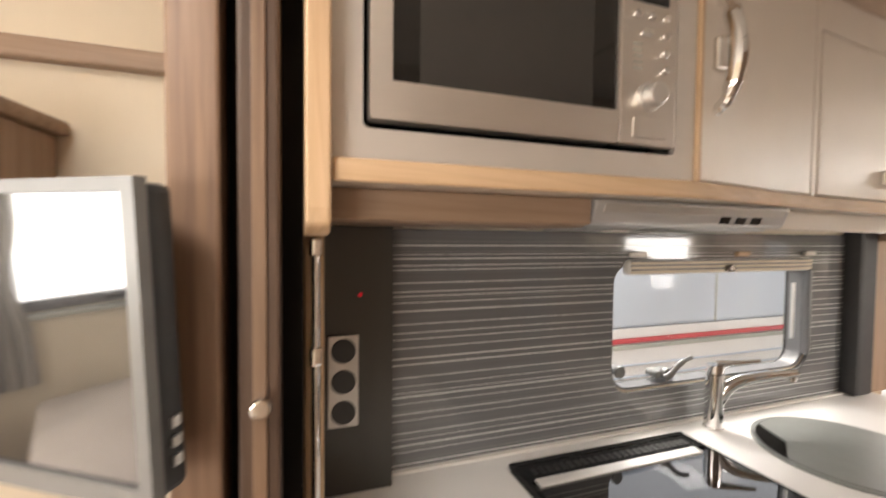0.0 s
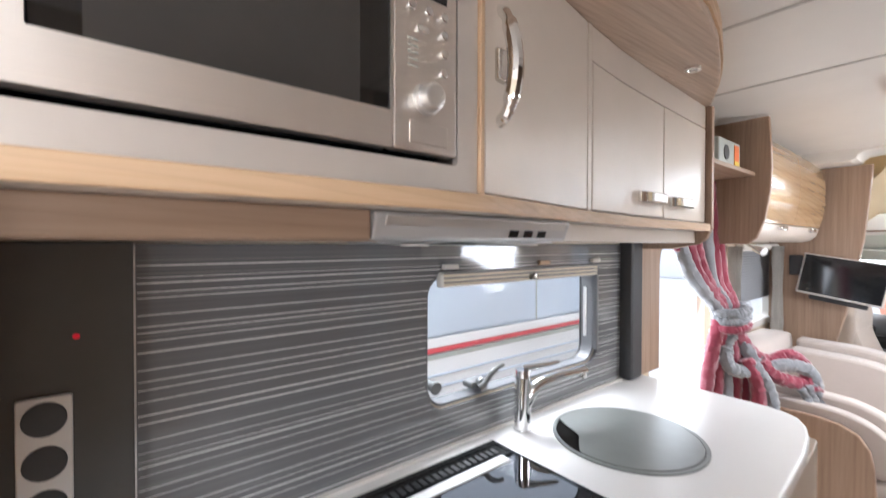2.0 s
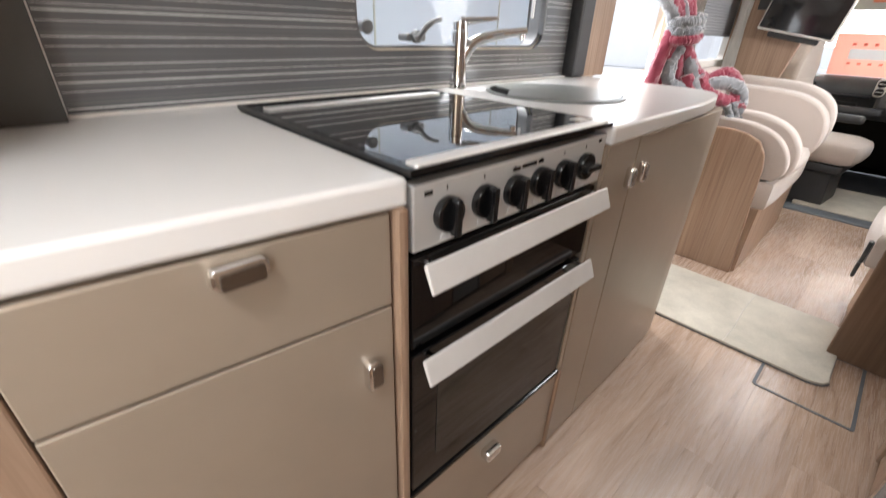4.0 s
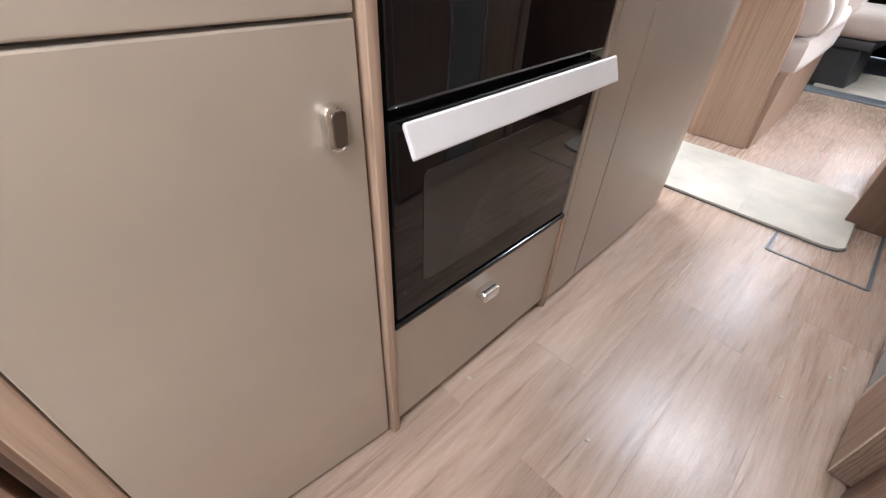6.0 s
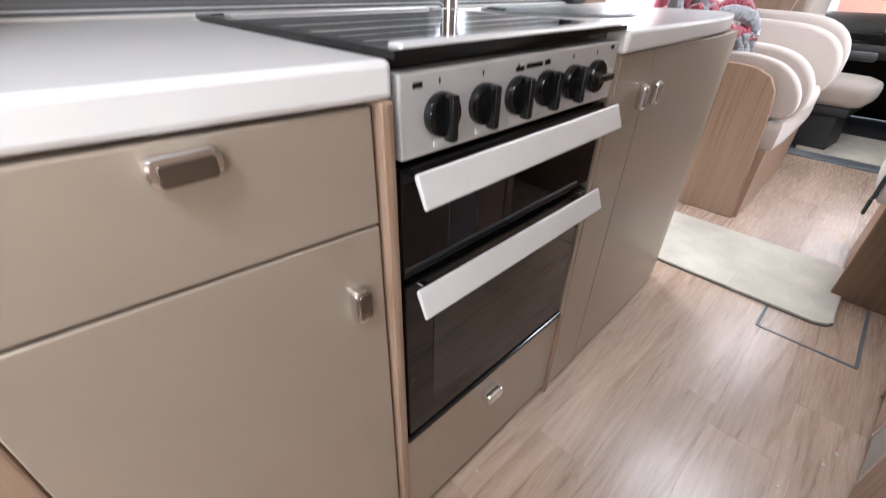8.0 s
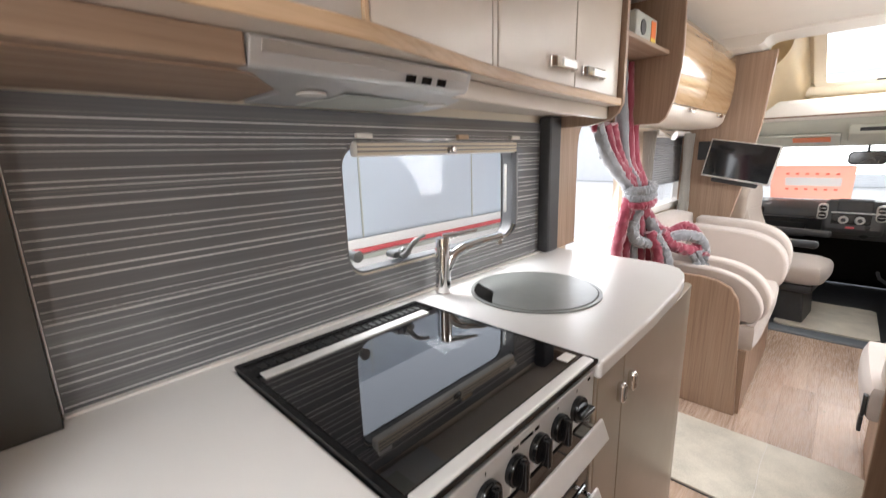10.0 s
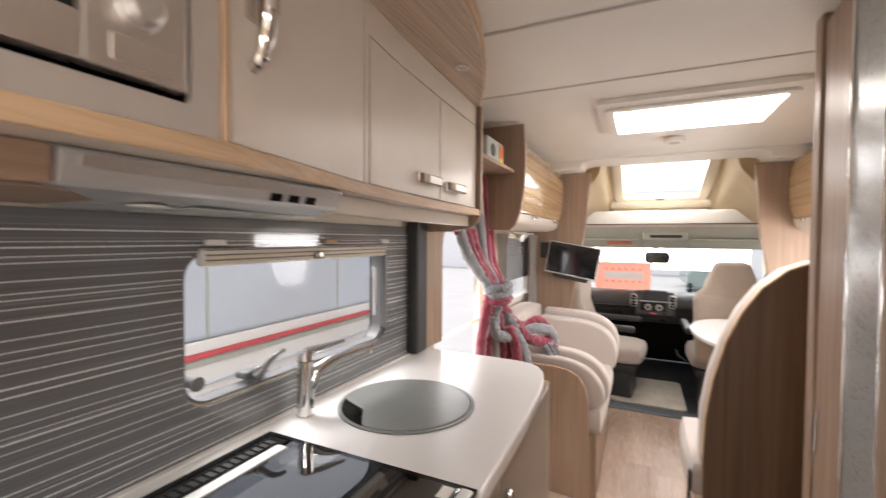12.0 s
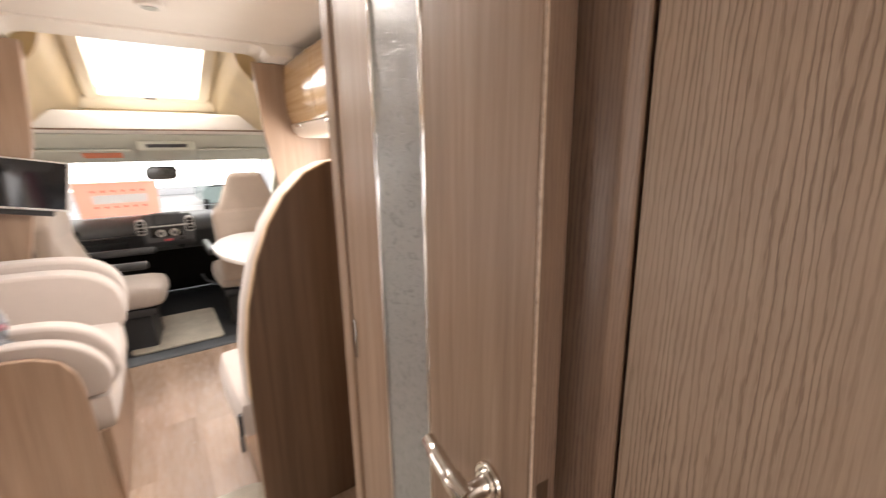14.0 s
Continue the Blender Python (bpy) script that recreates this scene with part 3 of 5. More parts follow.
def curved(x0, x1, z0, z1, near, far, bev=0.003, n=14, line=front):
    """A board that follows the curved front, from near to far behind the line."""
    xs = [x0 + (x1 - x0) * i / n for i in range(n + 1)]
    pts = [(x, line(x) + near) for x in xs] + [(x, (line(x) + far) if far < 0.3 else far) for x in reversed(xs)]
    return prism(pts, 2, z0, z1, bev)


def bow_handle(parent, x0, x1, z, y, mat="chrome", name="handle"):
    """A short wide bow handle with a hollow back."""
    d, t = 0.026, 0.006
    prof = [(x0, y), (x0, y - d * 0.6), (x0 + 0.012, y - d), (x1 - 0.012, y - d), (x1, y - d * 0.6), (x1, y), (x1 - t, y), (x1 - t - 0.002, y - d * 0.55), (x1 - 0.016, y - d + t), (x0 + 0.016, y - d + t), (x0 + t + 0.002, y - d * 0.55), (x0 + t, y)]
    return part(name, prism(prof, 2, z - 0.015, z + 0.015, 0.003), mat, parent, "bright bow handle")


def cup_handle(parent, x, z, y, across=True, w=0.056, h=0.024):
    """A recessed cup pull: chrome cheeks with a dark trough."""
    if across:
        a = (x - w / 2, x + w / 2, z - h / 2, z + h / 2)
    else:
        a = (x - h / 2, x + h / 2, z - w / 2, z + w / 2)
    body = part("handle", prism(rounded(*a, 0.0085, 5), 1, y - 0.017, y, 0.004), "chrome", parent, "chrome cup handle")
    if across:
        part("grip", prism(rounded(a[0] + 0.008, a[1] - 0.006, a[2] - 0.0008, a[3] - 0.006, 0.004, 4), 1, y - 0.0185, y - 0.010, 0.001), "grip", body)
    else:
        part("grip", prism(rounded(a[0] + 0.006, a[1] + 0.0008, a[2] + 0.006, a[3] - 0.006, 0.004, 4), 1, y - 0.0185, y - 0.010, 0.001), "grip", body)
    return body


# overhead run
structure("soffit", prism([(x, ledge(x)) for x in np.linspace(-0.05, 1.965, 40)] + [(1.965, WALL), (-0.05, WALL)], 2, 1.965, TOP - 0.001, 0.006), "wood_soffit", "curved walnut soffit over the kitchen")
structure("soffit_edge", curved(-0.05, 1.965, 1.985, TOP - 0.002, -0.006, 0.004, 0.002, 40, ledge), "oak_x", "pale edging of the curved soffit")
for sx, sy in ((0.50, 0.475), (0.965, 0.473), (1.445, 0.585)):
    sp = thing("spotlight", (sx, sy, 1.965), "small chrome spotlight let into the soffit", "spotlight", "soffit spotlights")
    part("bezel", plate([(sx + 0.021 * math.cos(a), sy + 0.021 * math.sin(a)) for a in np.linspace(0, 2 * math.pi, 24, False)], [[(sx + 0.013 * math.cos(a), sy + 0.013 * math.sin(a)) for a in np.linspace(0, 2 * math.pi, 24, False)]], 2, 1.957, 1.965), "chrome", sp)
    part("bulb", disc((sx, sy, 1.960), 0.0125, 2, 0.006, 20), "lens", sp)

oc = thing("overhead_cabinet", (1.2, 0.8, 1.52), "champagne overhead kitchen cupboards with a curved front", "cabinet")
part("shelf", curved(0.06, 1.842, 1.521, 1.545, -0.014, 0.945, 0.004, 30), "champagne_light", oc)
part("edging", curved(0.059, 1.842, 1.520, 1.546, -0.019, -0.0142, 0.002, 30), "oak_x", oc, "pale oak shelf edge")
part("end_panel", prism([(0.945, 1.455), (0.945, 1.964), (front(1.84) - 0.02, 1.964), (front(1.84) - 0.022, 1.53), (front(1.84) - 0.005, 1.495), (front(1.84) + 0.02, 1.475), (0.80, 1.455)], 0, 1.843, 1.867, 0.003), "wood_z", oc, "walnut end panel")
part("end_panel", prism([(0.945, 1.0), (0.945, 1.964), (0.527, 1.964), (0.527, 1.49), (0.531, 1.472), (0.545, 1.462), (0.565, 1.46), (0.66, 1.46), (0.66, 1.0)], 0, 0.031, 0.0575, 0.003), "oak_z", oc, "oak-edged end panel")
part("valance", curved(0.89, 1.842, 1.478, 1.5205, 0.03, 0.05, 0.004, 20), "champagne_light", oc, "rounded light valance")
part("underside", curved(0.06, 1.842, 1.5, 1.5205, 0.052, 0.945, 0.001, 20), "champagne_light", oc)
part("pelmet", box(0.06, 0.446, 0.600, 0.638, 1.480, 1.5205, 0.003), "wood_x", oc, "walnut pelmet")
part("pelmet_base", prism([(0.06, 0.6385), (0.446, 0.6385), (0.480, 0.66), (0.556, 0.762), (0.563, 0.943), (0.06, 0.943)], 2, 1.4785, 1.4995, 0.002), "wood_x", oc, "walnut board under the microwave")
part("body", curved(0.605, 1.842, 1.546, 1.964, 0.024, 0.945, 0.001, 20), "champagne", oc)
part("divider", curved(0.598, 0.607, 1.546, 1.964, -0.006, 0.024, 0.001, 3), "oak_z", oc)
part("divider", curved(1.004, 1.022, 1.546, 1.964, -0.001, 0.024, 0.001, 3), "champagne_light", oc)
part("top_rail", curved(1.024, 1.842, 1.886, 1.964, 0.0, 0.024, 0.002, 14), "champagne_light", oc)
od = part("door", curved(0.611, 1.0, 1.55, 1.962, -0.002, 0.02, 0.003, 12), "champagne_light", oc)
hy = front(0.66)
part("handle_plate", box(0.638, 0.664, hy - 0.014, hy + 0.004, 1.725, 1.775, 0.003), "nickel", od)
part("handle", tube(spline([(0.651, hy, 1.838), (0.651, hy - 0.018, 1.823), (0.651, hy - 0.034, 1.773), (0.651, hy - 0.036, 1.728), (0.651, hy - 0.022, 1.678), (0.651, hy - 0.002, 1.663)], 6), [0.009] * 8 + [0.0125] * 15 + [0.010] * 8, 10), "chrome", od, "curved chrome handle")
for a, b, h0, h1 in ((1.026, 1.464, 1.29, 1.435), (1.468, 1.838, 1.507, 1.655)):
    fd = part("door", curved(a, b, 1.551, 1.882, -0.002, 0.02, 0.003, 8), "champagne_light", oc)
    yh = front((h0 + h1) / 2)
    hn = bow_handle(fd, h0, h1, 1.603, yh)
    part("pad", box(h0 + 0.045, h1 - 0.02, yh - 0.0295, yh - 0.0255, 1.592, 1.614, 0.0018), "alu", hn, "bright raised pad")

# microwave in its niche
mw = thing("microwave", (0.325, 0.56, 1.55), "built-in stainless steel microwave oven with a dark window", "microwave")
part("surround", plate([(0.0585, 1.547), (0.596, 1.547), (0.596, 1.945), (0.0585, 1.945)], [rounded(0.094, 0.558, 1.584, 1.882, 0.008)], 1, 0.556, 0.566), "silver_surround", mw)
part("fascia", box(0.0585, 0.596, 0.5575, 0.58, 1.947, 1.964, 0.001), "champagne_light", mw)
# Back of the niche in black, so the gap's shade is coloured in.
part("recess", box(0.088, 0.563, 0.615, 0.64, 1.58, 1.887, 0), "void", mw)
part("casing", box(0.104, 0.548, 0.572, 0.63, 1.597, 1.864, 0.002), "black", mw)
door = part("door", plate(rounded(0.101, 0.4475, 1.594, 1.866, 0.004), [rounded(0.127, 0.4475 - 0.0012, 1.639, 1.812, 0.002)], 1, 0.550, 0.572), "steel", mw)
part("window", box(0.1272, 0.4462, 0.5535, 0.559, 1.6392, 1.8118, 0.001), "mw_glass", door, "smoked glass window")
part("shield", box(0.160, 0.405, 0.5525, 0.5534, 1.6394, 1.8116, 0), "mw_mesh", door)
cp = part("control_panel", box(0.449, 0.551, 0.550, 0.572, 1.594, 1.866, 0.003), "steel", mw)
part("display", box(0.468, 0.533, 0.5485, 0.5505, 1.794, 1.826, 0.001), "screen", cp, "dark display")
for bx_, bz in ((0.475, 1.776), (0.502, 1.776), (0.527, 1.776), (0.527, 1.752), (0.527, 1.727), (0.527, 1.702)):
    part("button", disc((bx_, 0.545, bz), 0.0062, 1, 0.006, 14, 0.0015), "chrome", cp)
part("button", prism(rounded(0.482, 0.502, 1.746, 1.755, 0.004, 4), 1, 0.5455, 0.551, 0.001), "chrome", cp)
part("dial", merged(disc((0.498, 0.542, 1.662), 0.021, 1, 0.009, 28, 0.002), disc((0.498, 0.526, 1.662), 0.0165, 1, 0.02, 28, 0.004)), "alu", cp, "round metal dial")
part("press_pad", prism(rounded(0.472, 0.534, 1.604, 1.632, 0.003, 3), 1, 0.5482, 0.551, 0.001), "steel", cp)
for i in range(5):
    part("marking", box(0.470, 0.486, 0.5494, 0.5502, 1.70 + i * 0.0085, 1.7025 + i * 0.0085, 0), "grey_plastic", cp)

# cooker hood
ch = thing("cooker_hood", (0.66, 0.7, 1.48), "slim silver cooker hood under the cupboards", "cooker hood")
hb_ = prism([(0.449, 0.622), (0.882, 0.622), (0.93, 0.67), (1.0, 0.80), (1.01, 0.928), (0.569, 0.928), (0.564, 0.76)], 2, 1.474, 1.4995)
for v in hb_.verts:
    if v.co.y < 0.63:
        v.co.z = 1.4995 if v.co.z > 1.49 else 1.484
        v.co.y += 0.0 if v.co.z > 1.49 else 0.010
part("housing", bevelled(hb_, 0.003, 2, 20), "hood", ch, "silver tapering underside")
part("front_rail", prism([(0.597, 1.5195), (0.592, 1.514), (0.605, 1.483), (0.612, 1.480), (0.65, 1.482), (0.65, 1.5195)], 0, 0.449, 0.882, 0.003), "hood", ch)
part("front_strip", prism([(0.5905, 1.5135), (0.5965, 1.4995), (0.5995, 1.5005), (0.594, 1.5145)], 0, 0.465, 0.868, 0.0008), "alu", ch)
for i in range(3):
    part("button", prism([(0.5962, 1.4975), (0.6012, 1.4855), (0.6055, 1.487), (0.6005, 1.499)], 0, 0.715 + i * 0.038, 0.737 + i * 0.038, 0.0008), "black", ch, "black push button")
for lx in (0.61, 0.92):
    part("lamp_lens", disc((lx, 0.735, 1.4705), 0.026, 2, 0.004, 24, 0.001), "white_plastic", ch)
part("filter", box(0.665, 0.875, 0.71, 0.90, 1.4715, 1.4738, 0.0008), "grey_plastic", ch)

# splashback and dark panel with sockets
sb = thing("splashback", (1.0, 0.95, 0.945), "dark glossy splashback printed with fine pale lines", "splashback")
HOLE = rounded(0.795, 1.575, 1.045, 1.40, 0.065, 8)
part("sheet", plate([(0.207, 0.948), (1.735, 0.948), (1.735, 1.4735), (0.207, 1.4735)], [HOLE], 1, 0.946, 0.957), "splash", sb)
rl = random.Random(5)


def hole_span(z):
    """Where a line at height z is cut by the window."""
    x0, x1, z0, z1, r = 0.795, 1.575, 1.045, 1.40, 0.065
    if not z0 < z < z1:
        return None
    d = max(z0 + r - z, z - (z1 - r), 0)
    k = r - math.sqrt(max(0, r * r - d * d))
    return x0 + k, x1 - k


def printed(bm, z, h):
    s = hole_span(z)
    for a, b in ([(0.211, 1.733)] if s is None else [(0.211, s[0] - 0.002), (s[1] + 0.002, 1.733)]):
        vs = [bm.verts.new(p) for p in ((a, 0.9452, z), (b, 0.9452, z), (b, 0.9452, z + h), (a, 0.9452, z + h))]
        bm.faces.new(vs)


bright, dim = bmesh.new(), bmesh.new()
z = 0.957
while z < 1.445:
    printed(bright, z, rl.choice((0.0012, 0.0018, 0.0026)))
    for k in range(rl.choice((0, 0, 1, 1))):
        printed(dim, z + rl.uniform(0.004, 0.011), 0.0012)
    z += rl.choice((0.010, 0.014, 0.019, 0.023, 0.028))
part("line_print", bright, "line", sb, kind="stuff")
part("faint_print", dim, "line_dim", sb, kind="stuff")
part("edge_trim", box(0.2055, 0.209, 0.938, 0.957, 0.948, 1.4735, 0.0008), "alu", sb)

dp = thing("socket_panel", (0.13, 0.91, 0.945), "anthracite panel with a triple socket", "panel")
part("board", box(0.0585, 0.2045, 0.898, 0.957, 0.946, 1.4775, 0.001), "dark_panel", dp)
sk = part("socket_frame", prism(rounded(0.077, 0.135, 1.085, 1.265, 0.003, 3), 1, 0.889, 0.8985, 0.002), "socket_silver", dp, "brushed metal triple socket frame")
for i in range(3):
    cz = 1.115 + 0.0602 * i
    part("socket", disc((0.106, 0.8865, cz), 0.0235, 1, 0.004, 28, 0.001), "dark_plastic", sk, "round black socket insert")
part("indicator", disc((0.139, 0.8945, 1.343), 0.0042, 1, 0.004, 14, 0.001), "red_led", dp, "small red indicator lamp")
rail = thing("towel_rail", (0.045, 0.64, 0.95), "slim chrome upright rail by the worktop", "rail")
part("bar", tube([(0.046, 0.648, 0.97), (0.046, 0.648, 1.45)], 0.0055, 12), "chrome", rail)
for zz in (1.445, 1.30, 0.965):
    part("bracket", box(0.038, 0.054, 0.636, 0.66, zz - 0.012, zz + 0.012, 0.003), "chrome", rail)
structure("corner_strip", box(1.737, 1.83, 0.90, 0.957, 0.9455, 1.498, 0.012), "gasket", "dark upright strip beside the splashback")

# kitchen window
kw = thing("kitchen_window", (1.18, 0.98, 1.05), "hinged acrylic kitchen window with a cream blind cassette", "window", kind="structure")
part("frame", plate(rounded(0.80, 1.57, 1.05, 1.395, 0.06, 8), [rounded(0.806, 1.555, 1.056, 1.389, 0.055, 8)], 1, 0.958, 1.0), "window_grey", kw)
part("slide_bar", box(1.520, 1.530, 0.962, 0.972, 1.14, 1.32, 0.003), "alu", kw, "slim silver sliding bar")
part("pane", plate(rounded(0.79, 1.58, 1.04, 1.40, 0.06, 8), [], 1, 1.012, 1.016), "clear", kw).visible_shadow = False
part("seal", plate(rounded(0.785, 1.59, 1.035, 1.405, 0.065, 8), [rounded(0.803, 1.558, 1.053, 1.392, 0.05, 8)], 1, 1.001, 1.011), "rubber", kw)
bl = part("blind_cassette", box(0.83, 1.545, 0.93, 0.957, 1.362, 1.402, 0.008, 3), "white_plastic", kw, "cream blind cassette")
for i in range(3):
    part("pleat", box(0.835, 1.54, 0.9265, 0.9302, 1.366 + i * 0.0115, 1.374 + i * 0.0115, 0.001), "cream", bl)
for i in range(3):
    part("groove", box(0.836, 1.539, 0.9270, 0.9303, 1.3742 + i * 0.0115, 1.3774 + i * 0.0115, 0), "window_grey", bl)
part("pull", merged(box(1.165, 1.20, 0.918, 0.931, 1.366, 1.384, 0.004), disc((1.182, 0.914, 1.378), 0.009, 1, 0.01, 16, 0.002)), "grip", bl, "metal blind pull")
part("side_rail", box(1.552, 1.566, 0.935, 0.957, 1.09, 1.36, 0.004), "window_grey", kw)
for cx in (0.865, 1.25, 1.545):
    part("clip", box(cx - 0.025, cx + 0.025, 0.932, 0.945, 1.408, 1.422, 0.003), "oak_x" if cx == 1.25 else "white_plastic", kw, "small blind clip")
part("knob", merged(disc((0.838, 0.968, 1.098), 0.013, 1, 0.04, 18, 0.003), disc((0.838, 0.960, 1.098), 0.017, 1, 0.010, 18, 0.003)), "silver_grey", kw, "grey window stop knob")
cb = part("catch", merged(prism(rounded(0.965, 1.035, 1.066, 1.086, 0.008, 4), 1, 0.966, 1.005, 0.003), disc((1.0, 0.955, 1.078), 0.017, 1, 0.02, 20, 0.004)), "silver_grey", kw, "grey window catch")
part("lever", tube(spline([(0.985, 0.956, 1.070), (1.0, 0.950, 1.080), (1.022, 0.946, 1.104), (1.05, 0.945, 1.118), (1.072, 0.946, 1.122)], 5), [0.010] * 6 + [0.008] * 8 + [0.006] * 7, 10), "silver_grey", cb)

# worktop, sink and tap
wt = [(0.06, 0.398), (0.4655, 0.3465), (0.4655, 0.888), (0.9705, 0.888), (0.9705, 0.338), (1.3, 0.341), (1.55, 0.352), (1.68, 0.368), (1.76, 0.388), (1.815, 0.416), (1.845, 0.455), (1.858, 0.51), (1.862, 0.60), (1.862, 0.944), (0.06, 0.944)]
wk = thing("worktop", (1.0, 0.64, 0.907), "white laminate kitchen worktop with a rounded end", "worktop")
part("slab", prism(wt, 2, 0.907, 0.945, 0.007, 3), "counter", wk)
part("sealing_strip", box(0.207, 1.735, 0.93, 0.9455, 0.9455, 0.951, 0.001), "white_plastic", wk, "pale sealing strip along the wall")
sink = thing("sink", (1.28, 0.68, 0.945), "round sink covered by a flush grey lid", "sink")
ring = lambda r, n=56: [(1.283 + r * math.cos(2 * math.pi * k / n), 0.683 + r * math.sin(2 * math.pi * k / n)) for k in range(n)]
part("rim", plate(ring(0.197), [ring(0.187)], 2, 0.9452, 0.9495), "lid", sink, "grey rim")
cut, da = 0.156, Vector((-0.75, 0.62)).normalized()
lidp = []
for px, py in ring(0.1845, 90):
    q = Vector((px - 1.283, py - 0.683))
    k = q.dot(da)
    if k > cut:
        q -= da * (k - cut) * (1.0 + 0.9 * (1 - abs(q.cross(da)) / 0.11))
    lidp.append((1.283 + q.x, 0.683 + q.y))
# Flat disc instead of a hollow; its black is the bowl's shade.
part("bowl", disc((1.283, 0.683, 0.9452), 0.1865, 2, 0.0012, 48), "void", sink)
part("lid", prism(lidp, 2, 0.9468, 0.9512, 0.0015), "lid", sink, "flat grey sink lid with a finger gap")

tap = thing("tap", (1.092, 0.889, 0.945), "chrome single-lever kitchen mixer tap", "tap")
part("base", disc((1.092, 0.889, 0.945), 0.026, 2, 0.006, 28, 0.002), "chrome", tap)
part("column", tube([(1.092, 0.889, 0.95), (1.092, 0.889, 0.99), (1.092, 0.889, 1.095)], [0.0245, 0.0225, 0.0225], 28), "chrome", tap)
part("spout", tube(spline([(1.098, 0.884, 1.02), (1.122, 0.871, 1.062), (1.16, 0.857, 1.08), (1.22, 0.835, 1.092), (1.285, 0.81, 1.100)], 5), [0.0175] * 6 + [0.0165] * 5 + [0.0145] * 5 + [0.012] * 5, 16), "chrome", tap)
part("outlet", tube([(1.275, 0.8135, 1.097), (1.275, 0.8135, 1.078)], 0.0105, 16), "chrome", tap)
lv = part("head", tube([(1.092, 0.889, 1.097), (1.092, 0.889, 1.118)], [0.0215, 0.0205], 28), "chrome", tap)
part("lever", tube([(1.09, 0.889, 1.119), (1.14, 0.868, 1.124), (1.20, 0.846, 1.13)], [0.012, 0.0085, 0.005], 12), "chrome", lv)


# base units
def unit_door(parent, pts, z0, z1):
    return part("door", prism(pts, 2, z0, z1, 0.0025), "champagne", parent)


bu = thing("base_cabinet", (0.27, 0.6, 0), "champagne base cabinet with a drawer over a door", "cabinet", "kitchen base units")
# Dark carcass colour supplies the shade seen in the front's gaps.
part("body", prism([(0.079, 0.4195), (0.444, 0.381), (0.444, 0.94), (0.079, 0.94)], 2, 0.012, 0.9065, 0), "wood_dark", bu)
part("side_panel", prism([(0.04, 0.402), (0.0745, 0.399), (0.0745, 0.94), (0.04, 0.94)], 2, 0.0, 0.9065, 0.003), "wood_z", bu, "walnut side panel")
part("side_panel", box(0.4475, 0.4630, 0.344, 0.94, 0.0, 0.9065, 0.003), "wood_z", bu, "walnut upright with a pale edge")
SLANT = [(0.077, 0.3942), (0.4425, 0.3555), (0.4445, 0.3745), (0.079, 0.4132)]
dr = part("drawer_front", prism(SLANT, 2, 0.768, 0.902, 0.0025), "champagne", bu)
cup_handle(dr, 0.266, 0.883, 0.3755, True, 0.058, 0.024)
dd = part("door", prism(SLANT, 2, 0.012, 0.764, 0.0025), "champagne", bu)
cup_handle(dd, 0.403, 0.667, 0.3615, False, 0.05, 0.022)

ru = thing("base_cabinet", (1.4, 0.65, 0), "champagne base cabinet with two doors and a rounded end", "cabinet", "kitchen base units")
# Carcass coloured dark so that the gaps between doors read as shaded.
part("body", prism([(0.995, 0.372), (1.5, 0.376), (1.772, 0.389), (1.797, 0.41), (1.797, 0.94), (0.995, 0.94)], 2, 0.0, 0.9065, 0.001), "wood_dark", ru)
part("side_panel", box(0.974, 0.988, 0.346, 0.94, 0.0, 0.301, 0.003), "wood_z", ru, "walnut upright with a pale edge")
part("filler", box(0.9735, 0.989, 0.352, 0.94, 0.303, 0.9065, 0.002), "champagne", ru)
d1 = unit_door(ru, [(0.991, 0.351), (1.138, 0.352), (1.138, 0.371), (0.991, 0.370)], 0.012, 0.902)
d2 = unit_door(ru, [(1.142, 0.352), (1.35, 0.353), (1.55, 0.357), (1.70, 0.362), (1.778, 0.367), (1.793, 0.374), (1.799, 0.386), (1.799, 0.402), (1.775, 0.386), (1.70, 0.381), (1.55, 0.376), (1.35, 0.372), (1.142, 0.371)], 0.012, 0.902)
cup_handle(d1, 1.108, 0.815, 0.351, False, 0.05, 0.022)
cup_handle(d2, 1.176, 0.815, 0.352, False, 0.05, 0.022)

# cooker
ck = thing("cooker", (0.718, 0.6, 0.3), "black glass and steel gas cooker with grill and oven", "cooker")
part("body", box(0.469, 0.967, 0.376, 0.884, 0.305, 0.944, 0.002), "black", ck)
part("rim", plate([(0.4665, 0.345), (0.9695, 0.345), (0.9695, 0.887), (0.4665, 0.887)], [[(0.478, 0.376), (0.958, 0.376), (0.958, 0.872), (0.478, 0.872)]], 2, 0.9445, 0.953), "black", ck)
part("glass_lid", box(0.4785, 0.9575, 0.3765, 0.80, 0.9448, 0.9535, 0.0015), "hob", ck, "mirror-black glass hob lid")
part("front_edge", box(0.4785, 0.9575, 0.348, 0.3725, 0.9455, 0.9575, 0.004, 3), "handle_white", ck, "bright metal front edge")
part("hinge_bar", box(0.487, 0.925, 0.785, 0.812, 0.9537, 0.9572, 0.001), "handle_white", ck, "bright hinge bar")
part("vent", box(0.4785, 0.9575, 0.813, 0.8715, 0.9448, 0.9515, 0.001), "black", ck)
for i in range(24):
    part("slot", box(0.50 + i * 0.0185, 0.512 + i * 0.0185, 0.832, 0.856, 0.9516, 0.9524, 0.0002), "rubber", ck)
part("sticker", box(0.915, 0.952, 0.384, 0.408, 0.9536, 0.9540, 0), "white_plastic", ck, "white label on the lid")
pan = part("control_panel", box(0.4735, 0.964, 0.349, 0.375, 0.836, 0.930, 0.003), "steel_ctrl", ck)
